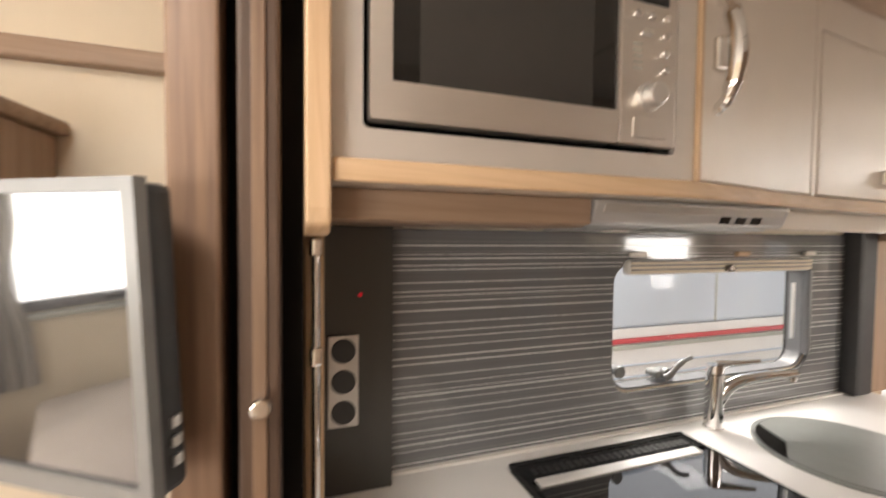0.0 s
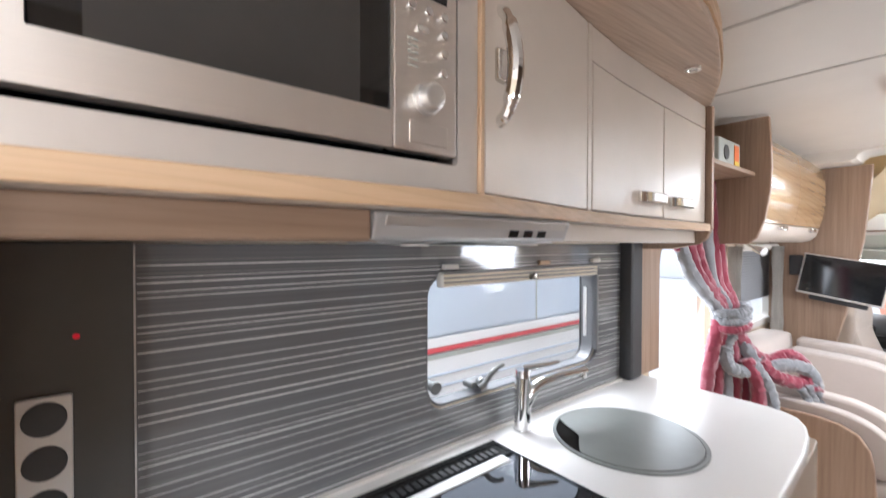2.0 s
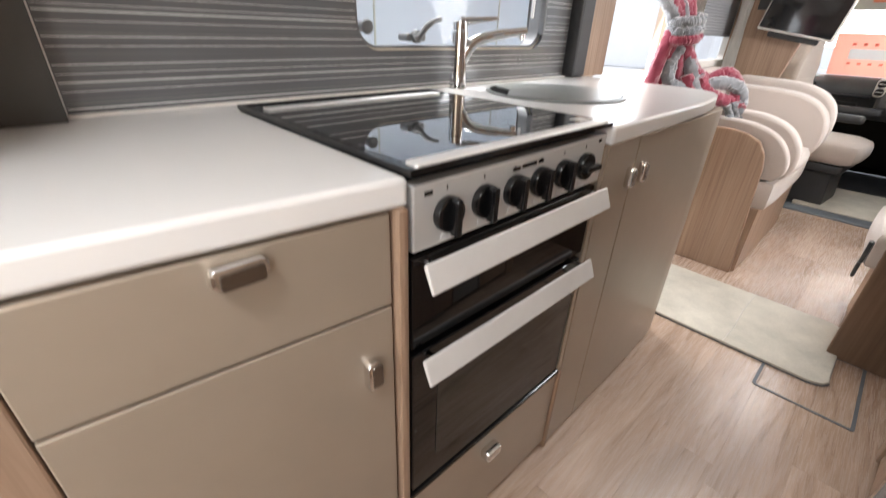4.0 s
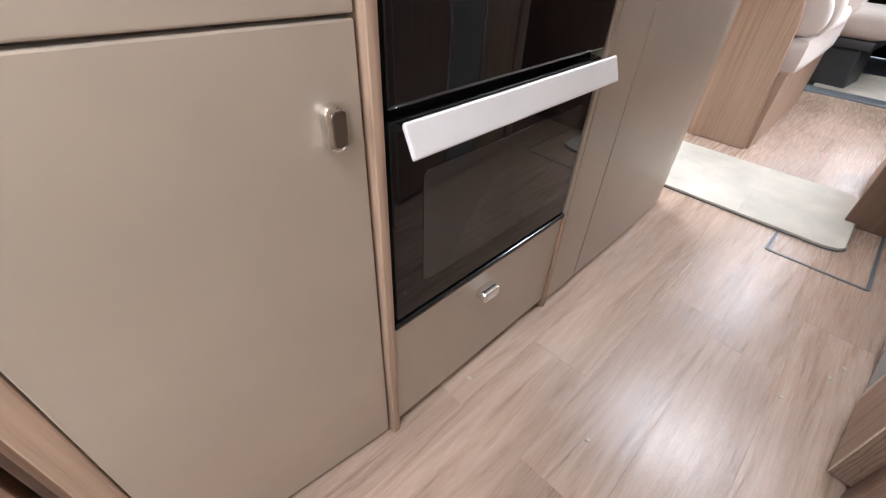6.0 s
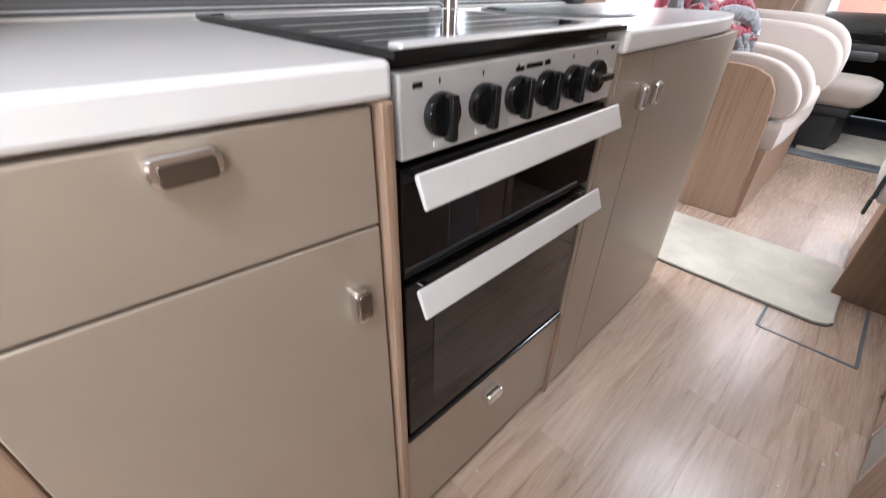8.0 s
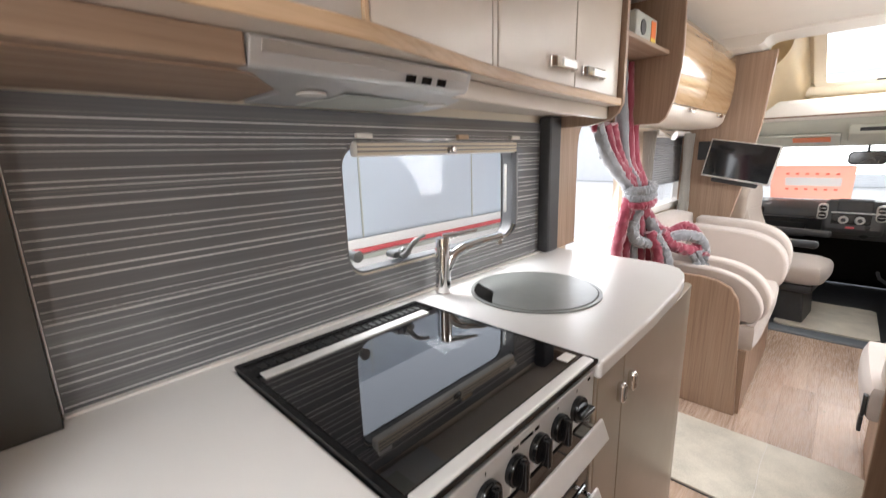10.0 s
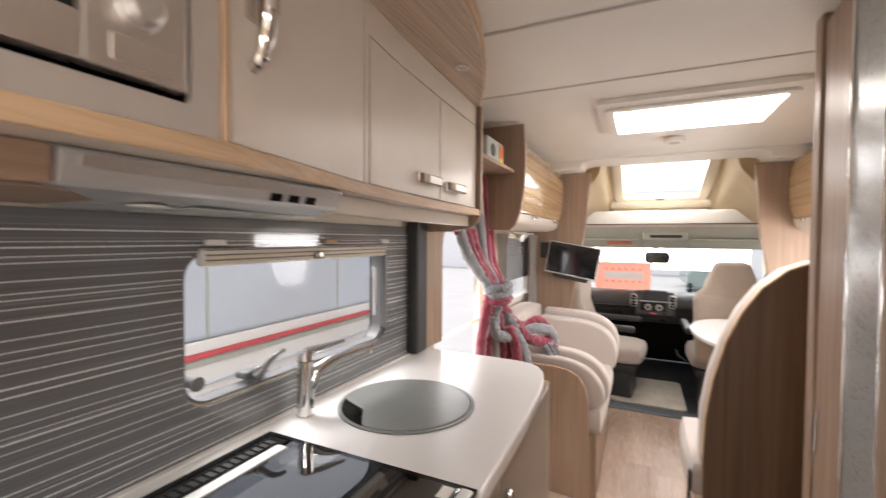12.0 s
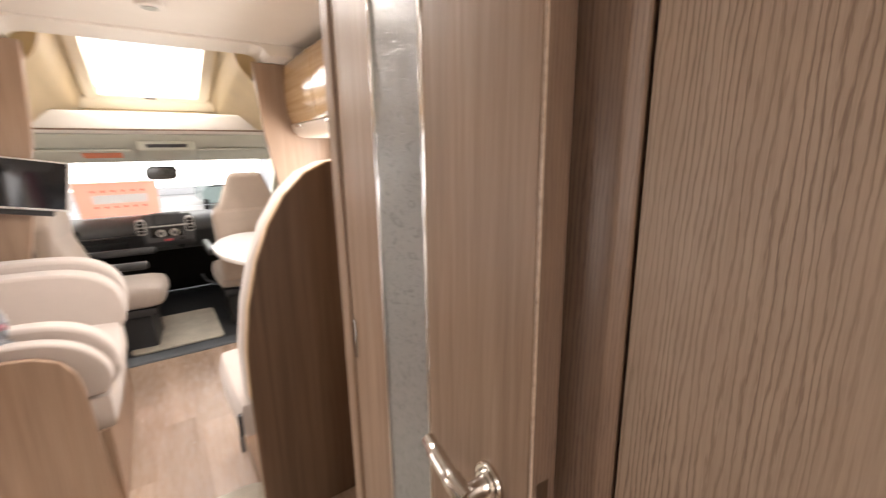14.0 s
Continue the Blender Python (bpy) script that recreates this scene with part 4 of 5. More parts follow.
for i, kx in enumerate((0.532, 0.606, 0.677, 0.745, 0.815, 0.888)):
    kb = part("knob", disc((kx, 0.336, 0.881), 0.0255, 1, 0.0135, 32, 0.003), "black", pan, "round black control knob")
    if i < 5:
        part("grip", box(kx - 0.0055, kx + 0.0055, 0.321, 0.3365, 0.853, 0.906, 0.003), "black", kb)
    else:
        part("grip", box(kx - 0.027, kx + 0.023, 0.321, 0.3365, 0.8755, 0.8865, 0.003), "black", kb)
    part("marking", box(kx - 0.001, kx + 0.001, 0.3484, 0.3492, 0.914, 0.920, 0), "black", pan)
    part("marking", prism(rounded(kx - 0.009, kx + 0.009, 0.8415, 0.8525, 0.004, 3), 1, 0.3478, 0.3492, 0.0003), "line", pan)
for a, b, c in ((0.672, 0.690, 0.9105), (0.695, 0.733, 0.912), (0.738, 0.752, 0.9125), (0.492, 0.506, 0.913), (0.933, 0.944, 0.918)):
    part("marking", box(a, b, 0.3484, 0.3492, c, c + 0.006, 0), "black", pan)
for z0, z1, win, hz, nm in ((0.668, 0.826, None, 0.796, "grill_door"), (0.318, 0.655, (0.53, 0.936, 0.375, 0.575), 0.630, "oven_door")):
    gd = part(nm, box(0.4735, 0.964, 0.352, 0.375, z0, z1, 0.003), "oven_front", ck, "black glass door")
    if win:
        part("window", prism(rounded(*win, 0.012, 4), 1, 0.3505, 0.3525, 0.0005), "oven_glass", gd, "smoked glass window")
    hz += 0.008
    hb = part("handle", prism([(0.310, hz - 0.016), (0.315, hz - 0.019), (0.333, hz + 0.018), (0.331, hz + 0.023), (0.326, hz + 0.024)], 0, 0.477, 0.966, 0.0025), "handle_white", gd, "broad pale metal bar handle")
    for hx in (0.505, 0.95):
        part("stand_off", tube([(hx, 0.353, hz + 0.008), (hx, 0.324, hz + 0.008)], 0.006, 12), "chrome", hb)
part("bottom_trim", box(0.4665, 0.9705, 0.347, 0.37, 0.303, 0.315, 0.003), "black", ck)
dw = thing("plinth_drawer", (0.718, 0.36, 0.02), "champagne drawer below the oven", "drawer")
part("front", box(0.4645, 0.9715, 0.352, 0.371, 0.03, 0.300, 0.0025), "champagne", dw)
part("handle", prism(rounded(0.672, 0.720, 0.238, 0.264, 0.007, 4), 1, 0.325, 0.352, 0.006), "chrome", dw, "small chrome handle")
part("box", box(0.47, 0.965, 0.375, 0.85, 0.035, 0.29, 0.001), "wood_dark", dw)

# ---- saloon ----
M["blind_grey"] = fabric("grey_blind_cloth", (0.30, 0.31, 0.33), 500, 0.06)
M["dash"] = plain("grey_dashboard_skin", (0.075, 0.078, 0.082), 0.55, 0, 0.1, 8, 0.2, 400)
M["car_green"] = plain("grey_green_paint", (0.30, 0.38, 0.36), 0.2, 0.2, 0.05, 3, 0)
M["tv_mirror"] = plain("glossy_lcd", (0.02, 0.02, 0.022), 0.05, 0, 0.05, 4, 0, spec=1.0, coat=1.0)
M["tv_mirror"].node_tree.nodes["Principled BSDF"].inputs["IOR"].default_value = 1.7
M["nose"] = plain("cream_moulded_lining", (0.74, 0.61, 0.41), 0.6, 0, 0.05, 3, 0.08, 120)
M["wood_dark2"] = wood("walnut_panel_dark", (0.10, 0.057, 0.034), (0.145, 0.086, 0.052), (0.19, 0.118, 0.073), axis=2, fine=38, cathedral=0.12)
structure("door_frame", plate([(1.832, 0.9455), (2.095, 0.9455), (2.64, 0.9455), (2.64, 2.02), (1.832, 2.02)], [[(2.005, 0.9456), (2.62, 0.9456), (2.62, 1.48), (2.075, 1.48), (2.035, 1.465), (2.013, 1.43), (2.005, 1.38)]], 1, 0.915, 0.957), "wood_z", "walnut surround of the entry door")
structure("door_jamb", box(2.64, 2.70, 0.915, 0.957, 0.0, 1.5, 0.003), "wood_z", "walnut door jamb")
ed = thing("entry_door", (2.36, 1.05, 0), "open white entry door seen edge on", "door")
part("leaf", box(2.28, 2.31, 1.18, 1.46, -0.1, 1.5, 0.01), "grey_plastic", ed)
part("rubber_edge", box(2.305, 2.318, 1.165, 1.179, -0.1, 1.5, 0.003), "grey_plastic", ed)

hl = thing("door_shelf", (2.15, 0.75, 1.77), "open walnut shelf with controls over the entry door", "shelf")
part("board", box(1.87, 2.364, 0.675, 0.914, 1.768, 1.786, 0.003), "wood_x", hl)
part("back", box(1.87, 2.364, 0.90, 0.914, 1.787, 2.02, 0.001), "wood_x", hl)
cpn = thing("control_unit", (2.2, 0.8, 1.787), "grey heater control unit with a coloured label", "control unit")
part("case", box(2.04, 2.29, 0.71, 0.86, 1.787, 1.90, 0.008), "grey_plastic", cpn)
part("dial", disc((2.12, 0.707, 1.845), 0.03, 1, 0.006, 24, 0.002), "dark_plastic", cpn)
part("label", box(2.21, 2.265, 0.7075, 0.7095, 1.80, 1.885, 0), "orange", cpn, "orange and yellow label")
part("label", box(2.21, 2.265, 0.7065, 0.7074, 1.80, 1.82, 0), plain("yellow_label", (0.8, 0.6, 0.08), 0.5, 0, 0.04, 9, 0), cpn)
solo("paper_roll", tube([(1.96, 0.78, 1.787), (1.96, 0.78, 1.925)], 0.055, 24), "white_plastic", "white paper roll standing on the shelf", "paper roll")


def locker(sgn, x0, x1, yw, yf, label, dx):
    """A bowed overhead locker along a side wall."""
    t = thing("overhead_locker", ((x0 + x1) / 2, yw, 1.5), label, "cabinet", "saloon lockers")
    bow = [(yf + sgn * 0.05, 1.985), (yf + sgn * 0.012, 1.93), (yf, 1.84), (yf, 1.72), (yf + sgn * 0.012, 1.63), (yf + sgn * 0.03, 1.575)]
    low = [(yf + sgn * 0.034, 1.57), (yf + sgn * 0.045, 1.525), (yf + sgn * 0.075, 1.495), (yf + sgn * 0.12, 1.485)]
    part("body", prism([(a + sgn * 0.02, b) for a, b in bow] + low + [(yw, 1.485), (yw, 1.985)], 0, x0 + 0.001, x1, 0.002), "champagne_light", t)
    n = 2
    for i in range(n):
        a, b = x0 + 0.012 + (x1 - x0 - 0.02) * i / n, x0 + 0.004 + (x1 - x0 - 0.02) * (i + 1) / n
        d = part("door", prism(bow + [(p + sgn * 0.019, q) for p, q in reversed(bow)], 0, a, b, 0.002), "oak_gloss", t, "glossy golden wood door")
        k = (a + b) / 2 + dx
        part("handle", box(k - 0.05, k + 0.05, min(yf + sgn * 0.01, yf + sgn * 0.035), max(yf + sgn * 0.01, yf + sgn * 0.035), 1.545, 1.565, 0.006), "chrome", d, "chrome handle")
    return t, bow


M["oak_gloss"] = wood("glossy_golden_wood", (0.34, 0.21, 0.10), (0.47, 0.31, 0.165), (0.57, 0.40, 0.23), axis=0, rough=0.09, fine=45, cathedral=0.35, relief=0.0)
lk, bow = locker(1, 2.392, 3.74, 0.958, 0.655, "glossy golden overhead locker above the sofa", 0.1)
part("end_panel", prism([(0.63, 2.02), (0.622, 1.90), (0.618, 1.80), (0.622, 1.70), (0.64, 1.58), (0.67, 1.50), (0.70, 1.475), (0.914, 1.475), (0.914, 2.02)], 0, 2.366, 2.390, 0.004), "wood_z", lk, "curved walnut end panel")
rk, bow = locker(-1, 2.6, 3.74, -1.138, -0.80, "glossy golden overhead locker above the dinette", 0.1)
part("end_panel", prism([(-0.775, 2.02), (-0.765, 1.80), (-0.775, 1.62), (-0.80, 1.52), (-0.85, 1.475), (-1.138, 1.475), (-1.138, 2.02)], 0, 2.565, 2.598, 0.004), "wood_z", rk, "curved walnut end panel")
structure("upper_panel", box(2.64, 2.70, 0.93, 0.957, 1.5, 2.02, 0.002), "wood_z", "walnut panel by the entry door")

# partitions to the cab, and the arch over the cab opening
structure("partition", prism([(0.955, 0), (0.955, 1.96), (0.45, 1.96), (0.485, 1.5), (0.56, 1.05), (0.66, 0.6), (0.70, 0)], 0, 3.78, 3.83, 0.004), "wood_z", "walnut partition beside the cab")
structure("partition", prism([(-1.135, 0), (-1.135, 1.96), (-0.63, 1.96), (-0.665, 1.5), (-0.74, 1.05), (-0.84, 0.6), (-0.88, 0)], 0, 3.78, 3.83, 0.004), "wood_z", "walnut partition beside the cab")
structure("arch_beam", prism([(-1.1, 2.05), (-1.1, 1.962), (-0.70, 1.962), (-0.675, 1.975), (-0.665, 1.995), (-0.64, 2.010), (-0.60, 2.016), (0.42, 2.016), (0.47, 2.010), (0.492, 1.995), (0.502, 1.975), (0.53, 1.962), (0.92, 1.962), (0.92, 2.05)], 0, 3.56, 3.86, 0.003), "ceiling", "off-white arch over the cab opening")
sa = thing("smoke_alarm", (3.05, -0.09, 2.03), "round white smoke alarm on the ceiling", "smoke alarm")
part("case", disc((3.05, -0.09, 1.998), 0.055, 2, 0.031, 32, 0.008), "white_plastic", sa)
part("grille", disc((3.05, -0.09, 1.994), 0.03, 2, 0.005, 24, 0.001), "grey_plastic", sa)

# saloon window with blind and curtains
sw = thing("saloon_window", (3.47, 0.98, 0.93), "saloon window with its grey pleated blind half down", "window", kind="structure")
part("frame", plate(rounded(3.08, 3.86, 0.93, 1.47, 0.05), [rounded(3.12, 3.82, 0.97, 1.43, 0.04)], 1, 0.945, 0.999), "white_plastic", sw)
part("pane", plate(rounded(3.07, 3.87, 0.92, 1.48, 0.05), [], 1, 1.004, 1.008), "clear", sw).visible_shadow = False
for i in range(20):
    zt = 1.43 - i * 0.016
    part("slat", prism([(0.962, zt), (0.972, zt - 0.008), (0.962, zt - 0.016), (0.9595, zt - 0.0155), (0.969, zt - 0.008), (0.9595, zt - 0.0005)], 0, 3.122, 3.818, 0), "blind_grey", sw)
part("cassette", box(3.06, 3.80, 0.90, 0.945, 1.44, 1.475, 0.01), "white_plastic", sw)


def drape(name, x0, x1, y, z0, z1, folds, mat, label, gather=None, depth=0.018):
    bm = bmesh.new()
    n, m = folds * 6, 12
    grid = []
    for j in range(m + 1):
        z = z1 + (z0 - z1) * j / m
        g = 1.0 if not gather else 1 - gather[1] * math.exp(-((z - gather[0]) / 0.14) ** 2)
        row = []
        for i in range(n + 1):
            u = i / n
            x = (x0 + x1) / 2 + (u - 0.5) * (x1 - x0) * g
            row.append(bm.verts.new((x, y + depth * math.sin(u * folds * 2 * math.pi) + random.uniform(-0.002, 0.002), z)))
        grid.append(row)
    for a, b in zip(grid, grid[1:]):
        for i in range(n):
            bm.faces.new((a[i], a[i + 1], b[i + 1], b[i]))
    bmesh.ops.solidify(bm, geom=bm.faces[:], thickness=0.003)
    return solo(name, bm, mat, label, "curtain")


drape("curtain", 3.60, 3.78, 0.885, 0.84, 1.46, 6, "net", "pale grey curtain gathered beside the saloon window", (1.2, 0.35))
drape("curtain", 2.82, 2.97, 0.90, 0.84, 1.46, 5, "net", "pale grey curtain gathered beside the saloon window", (1.2, 0.35))
rlamp = thing("reading_lamp", (3.02, 0.90, 1.5), "small chrome reading lamp under the locker", "lamp")
part("arm", tube([(3.02, 0.90, 1.485), (3.02, 0.86, 1.46), (3.0, 0.82, 1.445)], 0.008, 10), "chrome", rlamp)
part("head", tube([(3.0, 0.84, 1.45), (2.98, 0.79, 1.43)], [0.016, 0.026], 16), "chrome", rlamp)

# television on its arm
tv = thing("television", (3.7, 0.58, 1.1), "flat television on a swing arm, switched off", "television")
TV = pose(3.70, 0.572, 1.258, 0, 0, 0) @ Matrix.Rotation(radians(9.5), 4, 'X') @ Matrix.Rotation(radians(-3), 4, 'Z') @ Matrix.Rotation(radians(4), 4, 'Y')


part("case", placed(box(0.0, 0.03, -0.205, 0.205, -0.13, 0.13, 0.006), TV), "alu", tv, "thin silver frame")
part("screen", placed(box(-0.003, 0.001, -0.195, 0.195, -0.118, 0.122, 0.001), TV), "screen", tv, "dark screen")
part("back_box", placed(box(0.03, 0.05, -0.14, 0.14, -0.16, 0.09, 0.01), TV), "dark_plastic", tv)
part("bracket", merged(tube([(3.74, 0.62, 1.27), (3.77, 0.74, 1.30), (3.785, 0.80, 1.33)], 0.012, 10), box(3.76, 3.785, 0.77, 0.84, 1.27, 1.40, 0.004)), "dark_plastic", tv)

# sofa by the entry door
sf = thing("sofa", (3.05, 0.6, 0), "cream upholstered side sofa on a walnut base", "sofa")
part("end_panel", prism([(0.90, 0.0), (0.90, 0.715), (0.50, 0.715), (0.43, 0.705), (0.37, 0.675), (0.335, 0.62), (0.322, 0.55), (0.312, 0.36), (0.290, 0.0)], 0, 2.60, 2.628, 0.005), "wood_z", sf, "walnut end panel with a rounded shoulder")
part("base", box(2.63, 3.6, 0.277, 0.95, 0.0, 0.355, 0.003), "wood_z", sf, "walnut plinth box")
part("seat", cushion(2.63, 3.62, 0.25, 0.95, 0.345, 0.50, 0.03, 0.01), "tapestry", sf, "cream seat cushion")


def soft(points, n=5):
    """Rounds a padded outline; its two last corners stay square."""
    return [(p.x, p.y) for p in spline([(a, b, 0) for a, b in points[:-1]], n)] + [points[-1]]


arm = soft([(0.27, 0.50), (0.24, 0.55), (0.25, 0.62), (0.30, 0.69), (0.38, 0.735), (0.50, 0.755), (0.78, 0.76), (0.78, 0.50)])
part("bolster", prism(arm, 0, 2.634, 2.70, 0.02, 4), "tapestry", sf, "rounded cream arm bolster")
part("bolster", prism([(a - 0.022, b + 0.035 * min(1, max(0, (b - 0.5) / 0.1))) for a, b in arm], 0, 2.704, 2.79, 0.03, 3), "tapestry", sf, "rounded cream arm bolster")
arm2 = soft([(0.25, 0.52), (0.215, 0.58), (0.215, 0.68), (0.25, 0.76), (0.33, 0.82), (0.46, 0.85), (0.74, 0.862), (0.74, 0.52)])
part("bolster", prism(arm2, 0, 3.28, 3.42, 0.035, 3), "tapestry", sf, "rounded cream arm bolster")
part("bolster", prism([(a - 0.005, b + 0.04 * min(1, max(0, (b - 0.52) / 0.12))) for a, b in arm2], 0, 3.425, 3.55, 0.035, 3), "tapestry", sf, "rounded cream arm bolster")
part("seat_pad", cushion(2.78, 3.29, 0.235, 0.78, 0.49, 0.585, 0.035, 0.015), "tapestry", sf, "cream seat pad")
part("backrest", cushion(2.80, 3.56, 0.76, 0.945, 0.52, 0.93, 0.05, 0.015), "tapestry", sf, "cream back cushion")

# dinette seat
ds = thing("dinette_seat", (2.4, -0.6, 0), "dinette bench with a walnut back panel and cream cushions", "bench")
prof = [(-0.168, 0.0), (-0.166, 0.55), (-0.172, 0.72), (-0.195, 0.88), (-0.235, 1.03), (-0.285, 1.15), (-0.345, 1.245), (-0.42, 1.315), (-0.50, 1.35), (-0.60, 1.362), (-1.13, 1.365), (-1.13, 0.0)]
part("back_panel", prism(prof, 0, 2.175, 2.205, 0.004), "wood_dark2", ds, "curved walnut back panel")
part("edging", prism([(a + 0.004, b + 0.003) for a, b in prof[1:11]] + [(a + 0.0005, b - 0.0005) for a, b in reversed(prof[1:11])], 0, 2.172, 2.208, 0), "oak_z", ds, "pale edging")
part("backrest", prism([(a + 0.012 - 0.002 * k, b + 0.002) for k, (a, b) in enumerate(prof[2:11])] + [(-1.13, 0.5), (-0.158, 0.5)], 0, 2.212, 2.33, 0.03, 3), "tapestry", ds, "cream backrest")
part("seat", cushion(2.21, 2.75, -1.13, -0.125, 0.36, 0.52, 0.04, 0.012), "tapestry", ds, "cream seat cushion")
part("base", box(2.21, 2.72, -1.13, -0.19, 0.0, 0.36, 0.004), "wood_z", ds)
part("belt_buckle", merged(box(2.215, 2.25, -0.13, -0.118, 0.325, 0.385, 0.004), box(2.222, 2.243, -0.132, -0.12, 0.385, 0.47, 0.002)), "dark_plastic", ds, "black seat-belt buckle")

tb = thing("table", (3.8, -0.52, 0), "oval cream dining table on one leg", "table")
part("tabletop", prism([(3.62 + 0.55 * math.cos(a), -0.53 + 0.28 * math.sin(a)) for a in np.linspace(0, 2 * math.pi, 48, False)], 2, 0.775, 0.803, 0.008), "counter", tb, "cream oval top")
part("leg", tube([(3.5, -0.53, 0), (3.5, -0.53, 0.775)], 0.035, 20), "alu", tb)
part("foot", disc((3.5, -0.53, 0.0), 0.14, 2, 0.02, 32, 0.006), "alu", tb)

# rug and floor hatch
rug = thing("rug", (2.18, 0.18, 0.0), "cream pile rug with a dark bound edge before the entry door", "rug")
outline = [(p[0] + random.uniform(-0.003, 0.003), p[1] + random.uniform(-0.003, 0.003)) for p in rounded(1.925, 2.44, -0.205, 0.565, 0.06, 6)]
part("rug_body", prism(outline, 2, 0.0025, 0.014, 0.004), "rug", rug)
part("binding", prism([(2.1825 + (x - 2.1825) * 1.008, 0.18 + (y - 0.18) * 1.006) for x, y in outline], 2, 0.0005, 0.006, 0.001), "slate", rug, "dark bound edge")
part("seam", tube(spline([(1.93, 0.135, 0.0135), (2.08, 0.13, 0.0138), (2.25, 0.137, 0.0136), (2.43, 0.13, 0.0138)], 4), 0.0018, 6), "net", rug, "stitched seam across the pile")
structure("hatch_edge", plate(rounded(1.765, 2.185, -0.295, -0.01, 0.012), [rounded(1.775, 2.175, -0.285, -0.02, 0.008)], 2, 0.0005, 0.0022), "slate", "dark metal edging of a floor hatch")
for cx, cy in ((1.15, -0.2), (1.30, -0.27), (1.36, -0.29), (2.9, 0.02), (2.95, -0.05), (0.73, 0.06), (0.66, 0.33)):
    solo("leaf_scrap", placed(prism([(-0.006, -0.003), (0.0, -0.005), (0.008, 0.0), (0.0, 0.004)], 2, 0.0, 0.0015), pose(cx, cy, 0.0008, 8, 0, cx * 400)), "rug", "tiny dry scrap lying on the floor", "scrap")

# knotted chenille curtain at the entry door
kc = thing("door_curtain", (2.4, 0.85, 0.6), "knotted crimson and grey chenille door curtain", "curtain")
KNOT = Vector((2.44, 0.80, 1.14))
ra = random.Random(3)


def cord(points, r, red, name="cord"):
    part(name, tube(spline(points, 12), r, 12, True, 0.13), "rope_red" if red else "rope_grey", kc, "crimson chenille cord" if red else "pale grey chenille cord")


for i in range(6):
    u = i / 5
    top = (2.12 + 0.29 * u, 0.885 - 0.04 * u, 1.475 if u < 0.5 else 1.76)
    mid = (2.21 + 0.22 * u, 0.865 - 0.04 * u, 1.33)
    cord([top, mid, (2.37 + 0.1 * u, 0.83 - 0.04 * u, 1.20), (2.40 + 0.07 * u, 0.81, 1.12)], 0.031, i in (1, 2, 4, 5))
part("valance", box(2.09, 2.36, 0.87, 0.90, 1.44, 1.478, 0.012, 3), "rope_red", kc, "crimson heading band")
for k, red in ((0, False), (1, False), (2, True)):
    pts = [(KNOT.x + 0.075 * math.cos(a), KNOT.y - 0.02 + 0.055 * math.sin(a), KNOT.z + 0.028 - 0.035 * k + 0.012 * math.cos(a)) for a in np.linspace(0, 2 * math.pi, 14)]
    cord(pts, 0.023, red, "knot_wrap")
for i in range(6):
    u = i / 5
    cord([(2.38 + 0.10 * u, 0.81 - 0.01 * u, 1.12), (2.36 + 0.20 * u, 0.83 - 0.07 * u, 0.98), (2.38 + 0.24 * u, 0.86 - 0.12 * u, 0.80), (2.38 + 0.24 * u, 0.87 - 0.12 * u, 0.45)], 0.03, i in (0, 1, 3, 4))
for pts, red in (([(2.46, 0.78, 1.08), (2.55, 0.73, 0.96), (2.62, 0.68, 0.92), (2.68, 0.62, 0.95), (2.73, 0.57, 0.90), (2.71, 0.55, 0.82)], True),
                 ([(2.50, 0.76, 1.02), (2.56, 0.70, 0.90), (2.64, 0.62, 0.91), (2.71, 0.56, 0.89), (2.73, 0.53, 0.82), (2.68, 0.56, 0.80)], False),
                 ([(2.44, 0.78, 1.06), (2.40, 0.80, 0.98), (2.43, 0.78, 0.90), (2.52, 0.73, 0.88), (2.58, 0.70, 0.93)], False),
                 ([(2.55, 0.70, 0.93), (2.60, 0.65, 0.86), (2.66, 0.60, 0.83), (2.72, 0.55, 0.82), (2.70, 0.52, 0.79)], True),
                 ([(2.52, 0.72, 0.92), (2.55, 0.68, 0.84), (2.58, 0.66, 0.74), (2.57, 0.66, 0.66)], False),
                 ([(2.50, 0.74, 0.94), (2.53, 0.70, 0.82), (2.55, 0.70, 0.70), (2.55, 0.70, 0.60)], True)):
    cord(pts, 0.031, red, "loop")
for k in range(3):
    cord([(2.70 - 0.02 * k, 0.53 + 0.02 * k, 0.81), (2.72 - 0.02 * k, 0.51 + 0.02 * k, 0.77), (2.71 - 0.025 * k, 0.50 + 0.02 * k, 0.735)], 0.018, False, "tassel")

# ---- cab ----
structure("cab_step", box(4.02, 4.16, RIGHT, WALL, -0.1, 0.012, 0.01), "slate", "dark rubber step edge")
structure("cab_floor", box(4.16, 5.9, RIGHT, WALL, -0.12, -0.02, 0.002), "dark_plastic", "black cab floor")
solo("cab_mat", prism(rounded(4.24, 5.0, -0.30, 0.30, 0.05), 2, -0.0195, -0.004, 0.004), "rug", "cream carpet mat on the cab floor", "mat")
structure("wall_cab_left", plate([(3.83, -0.1), (5.9, -0.1), (5.9, 1.7), (3.83, 2.3)], [[(4.1, 0.95), (5.0, 0.95), (4.9, 1.42), (4.1, 1.45)]], 1, WALL, 1.0), "nose", "cream cab side lining")
structure("wall_cab_right", plate([(3.83, -0.1), (5.9, -0.1), (5.9, 1.7), (3.83, 2.3)], [[(4.1, 0.95), (5.0, 0.95), (4.9, 1.42), (4.1, 1.45)]], 1, RIGHT - 0.04, RIGHT), "nose", "cream cab side lining")


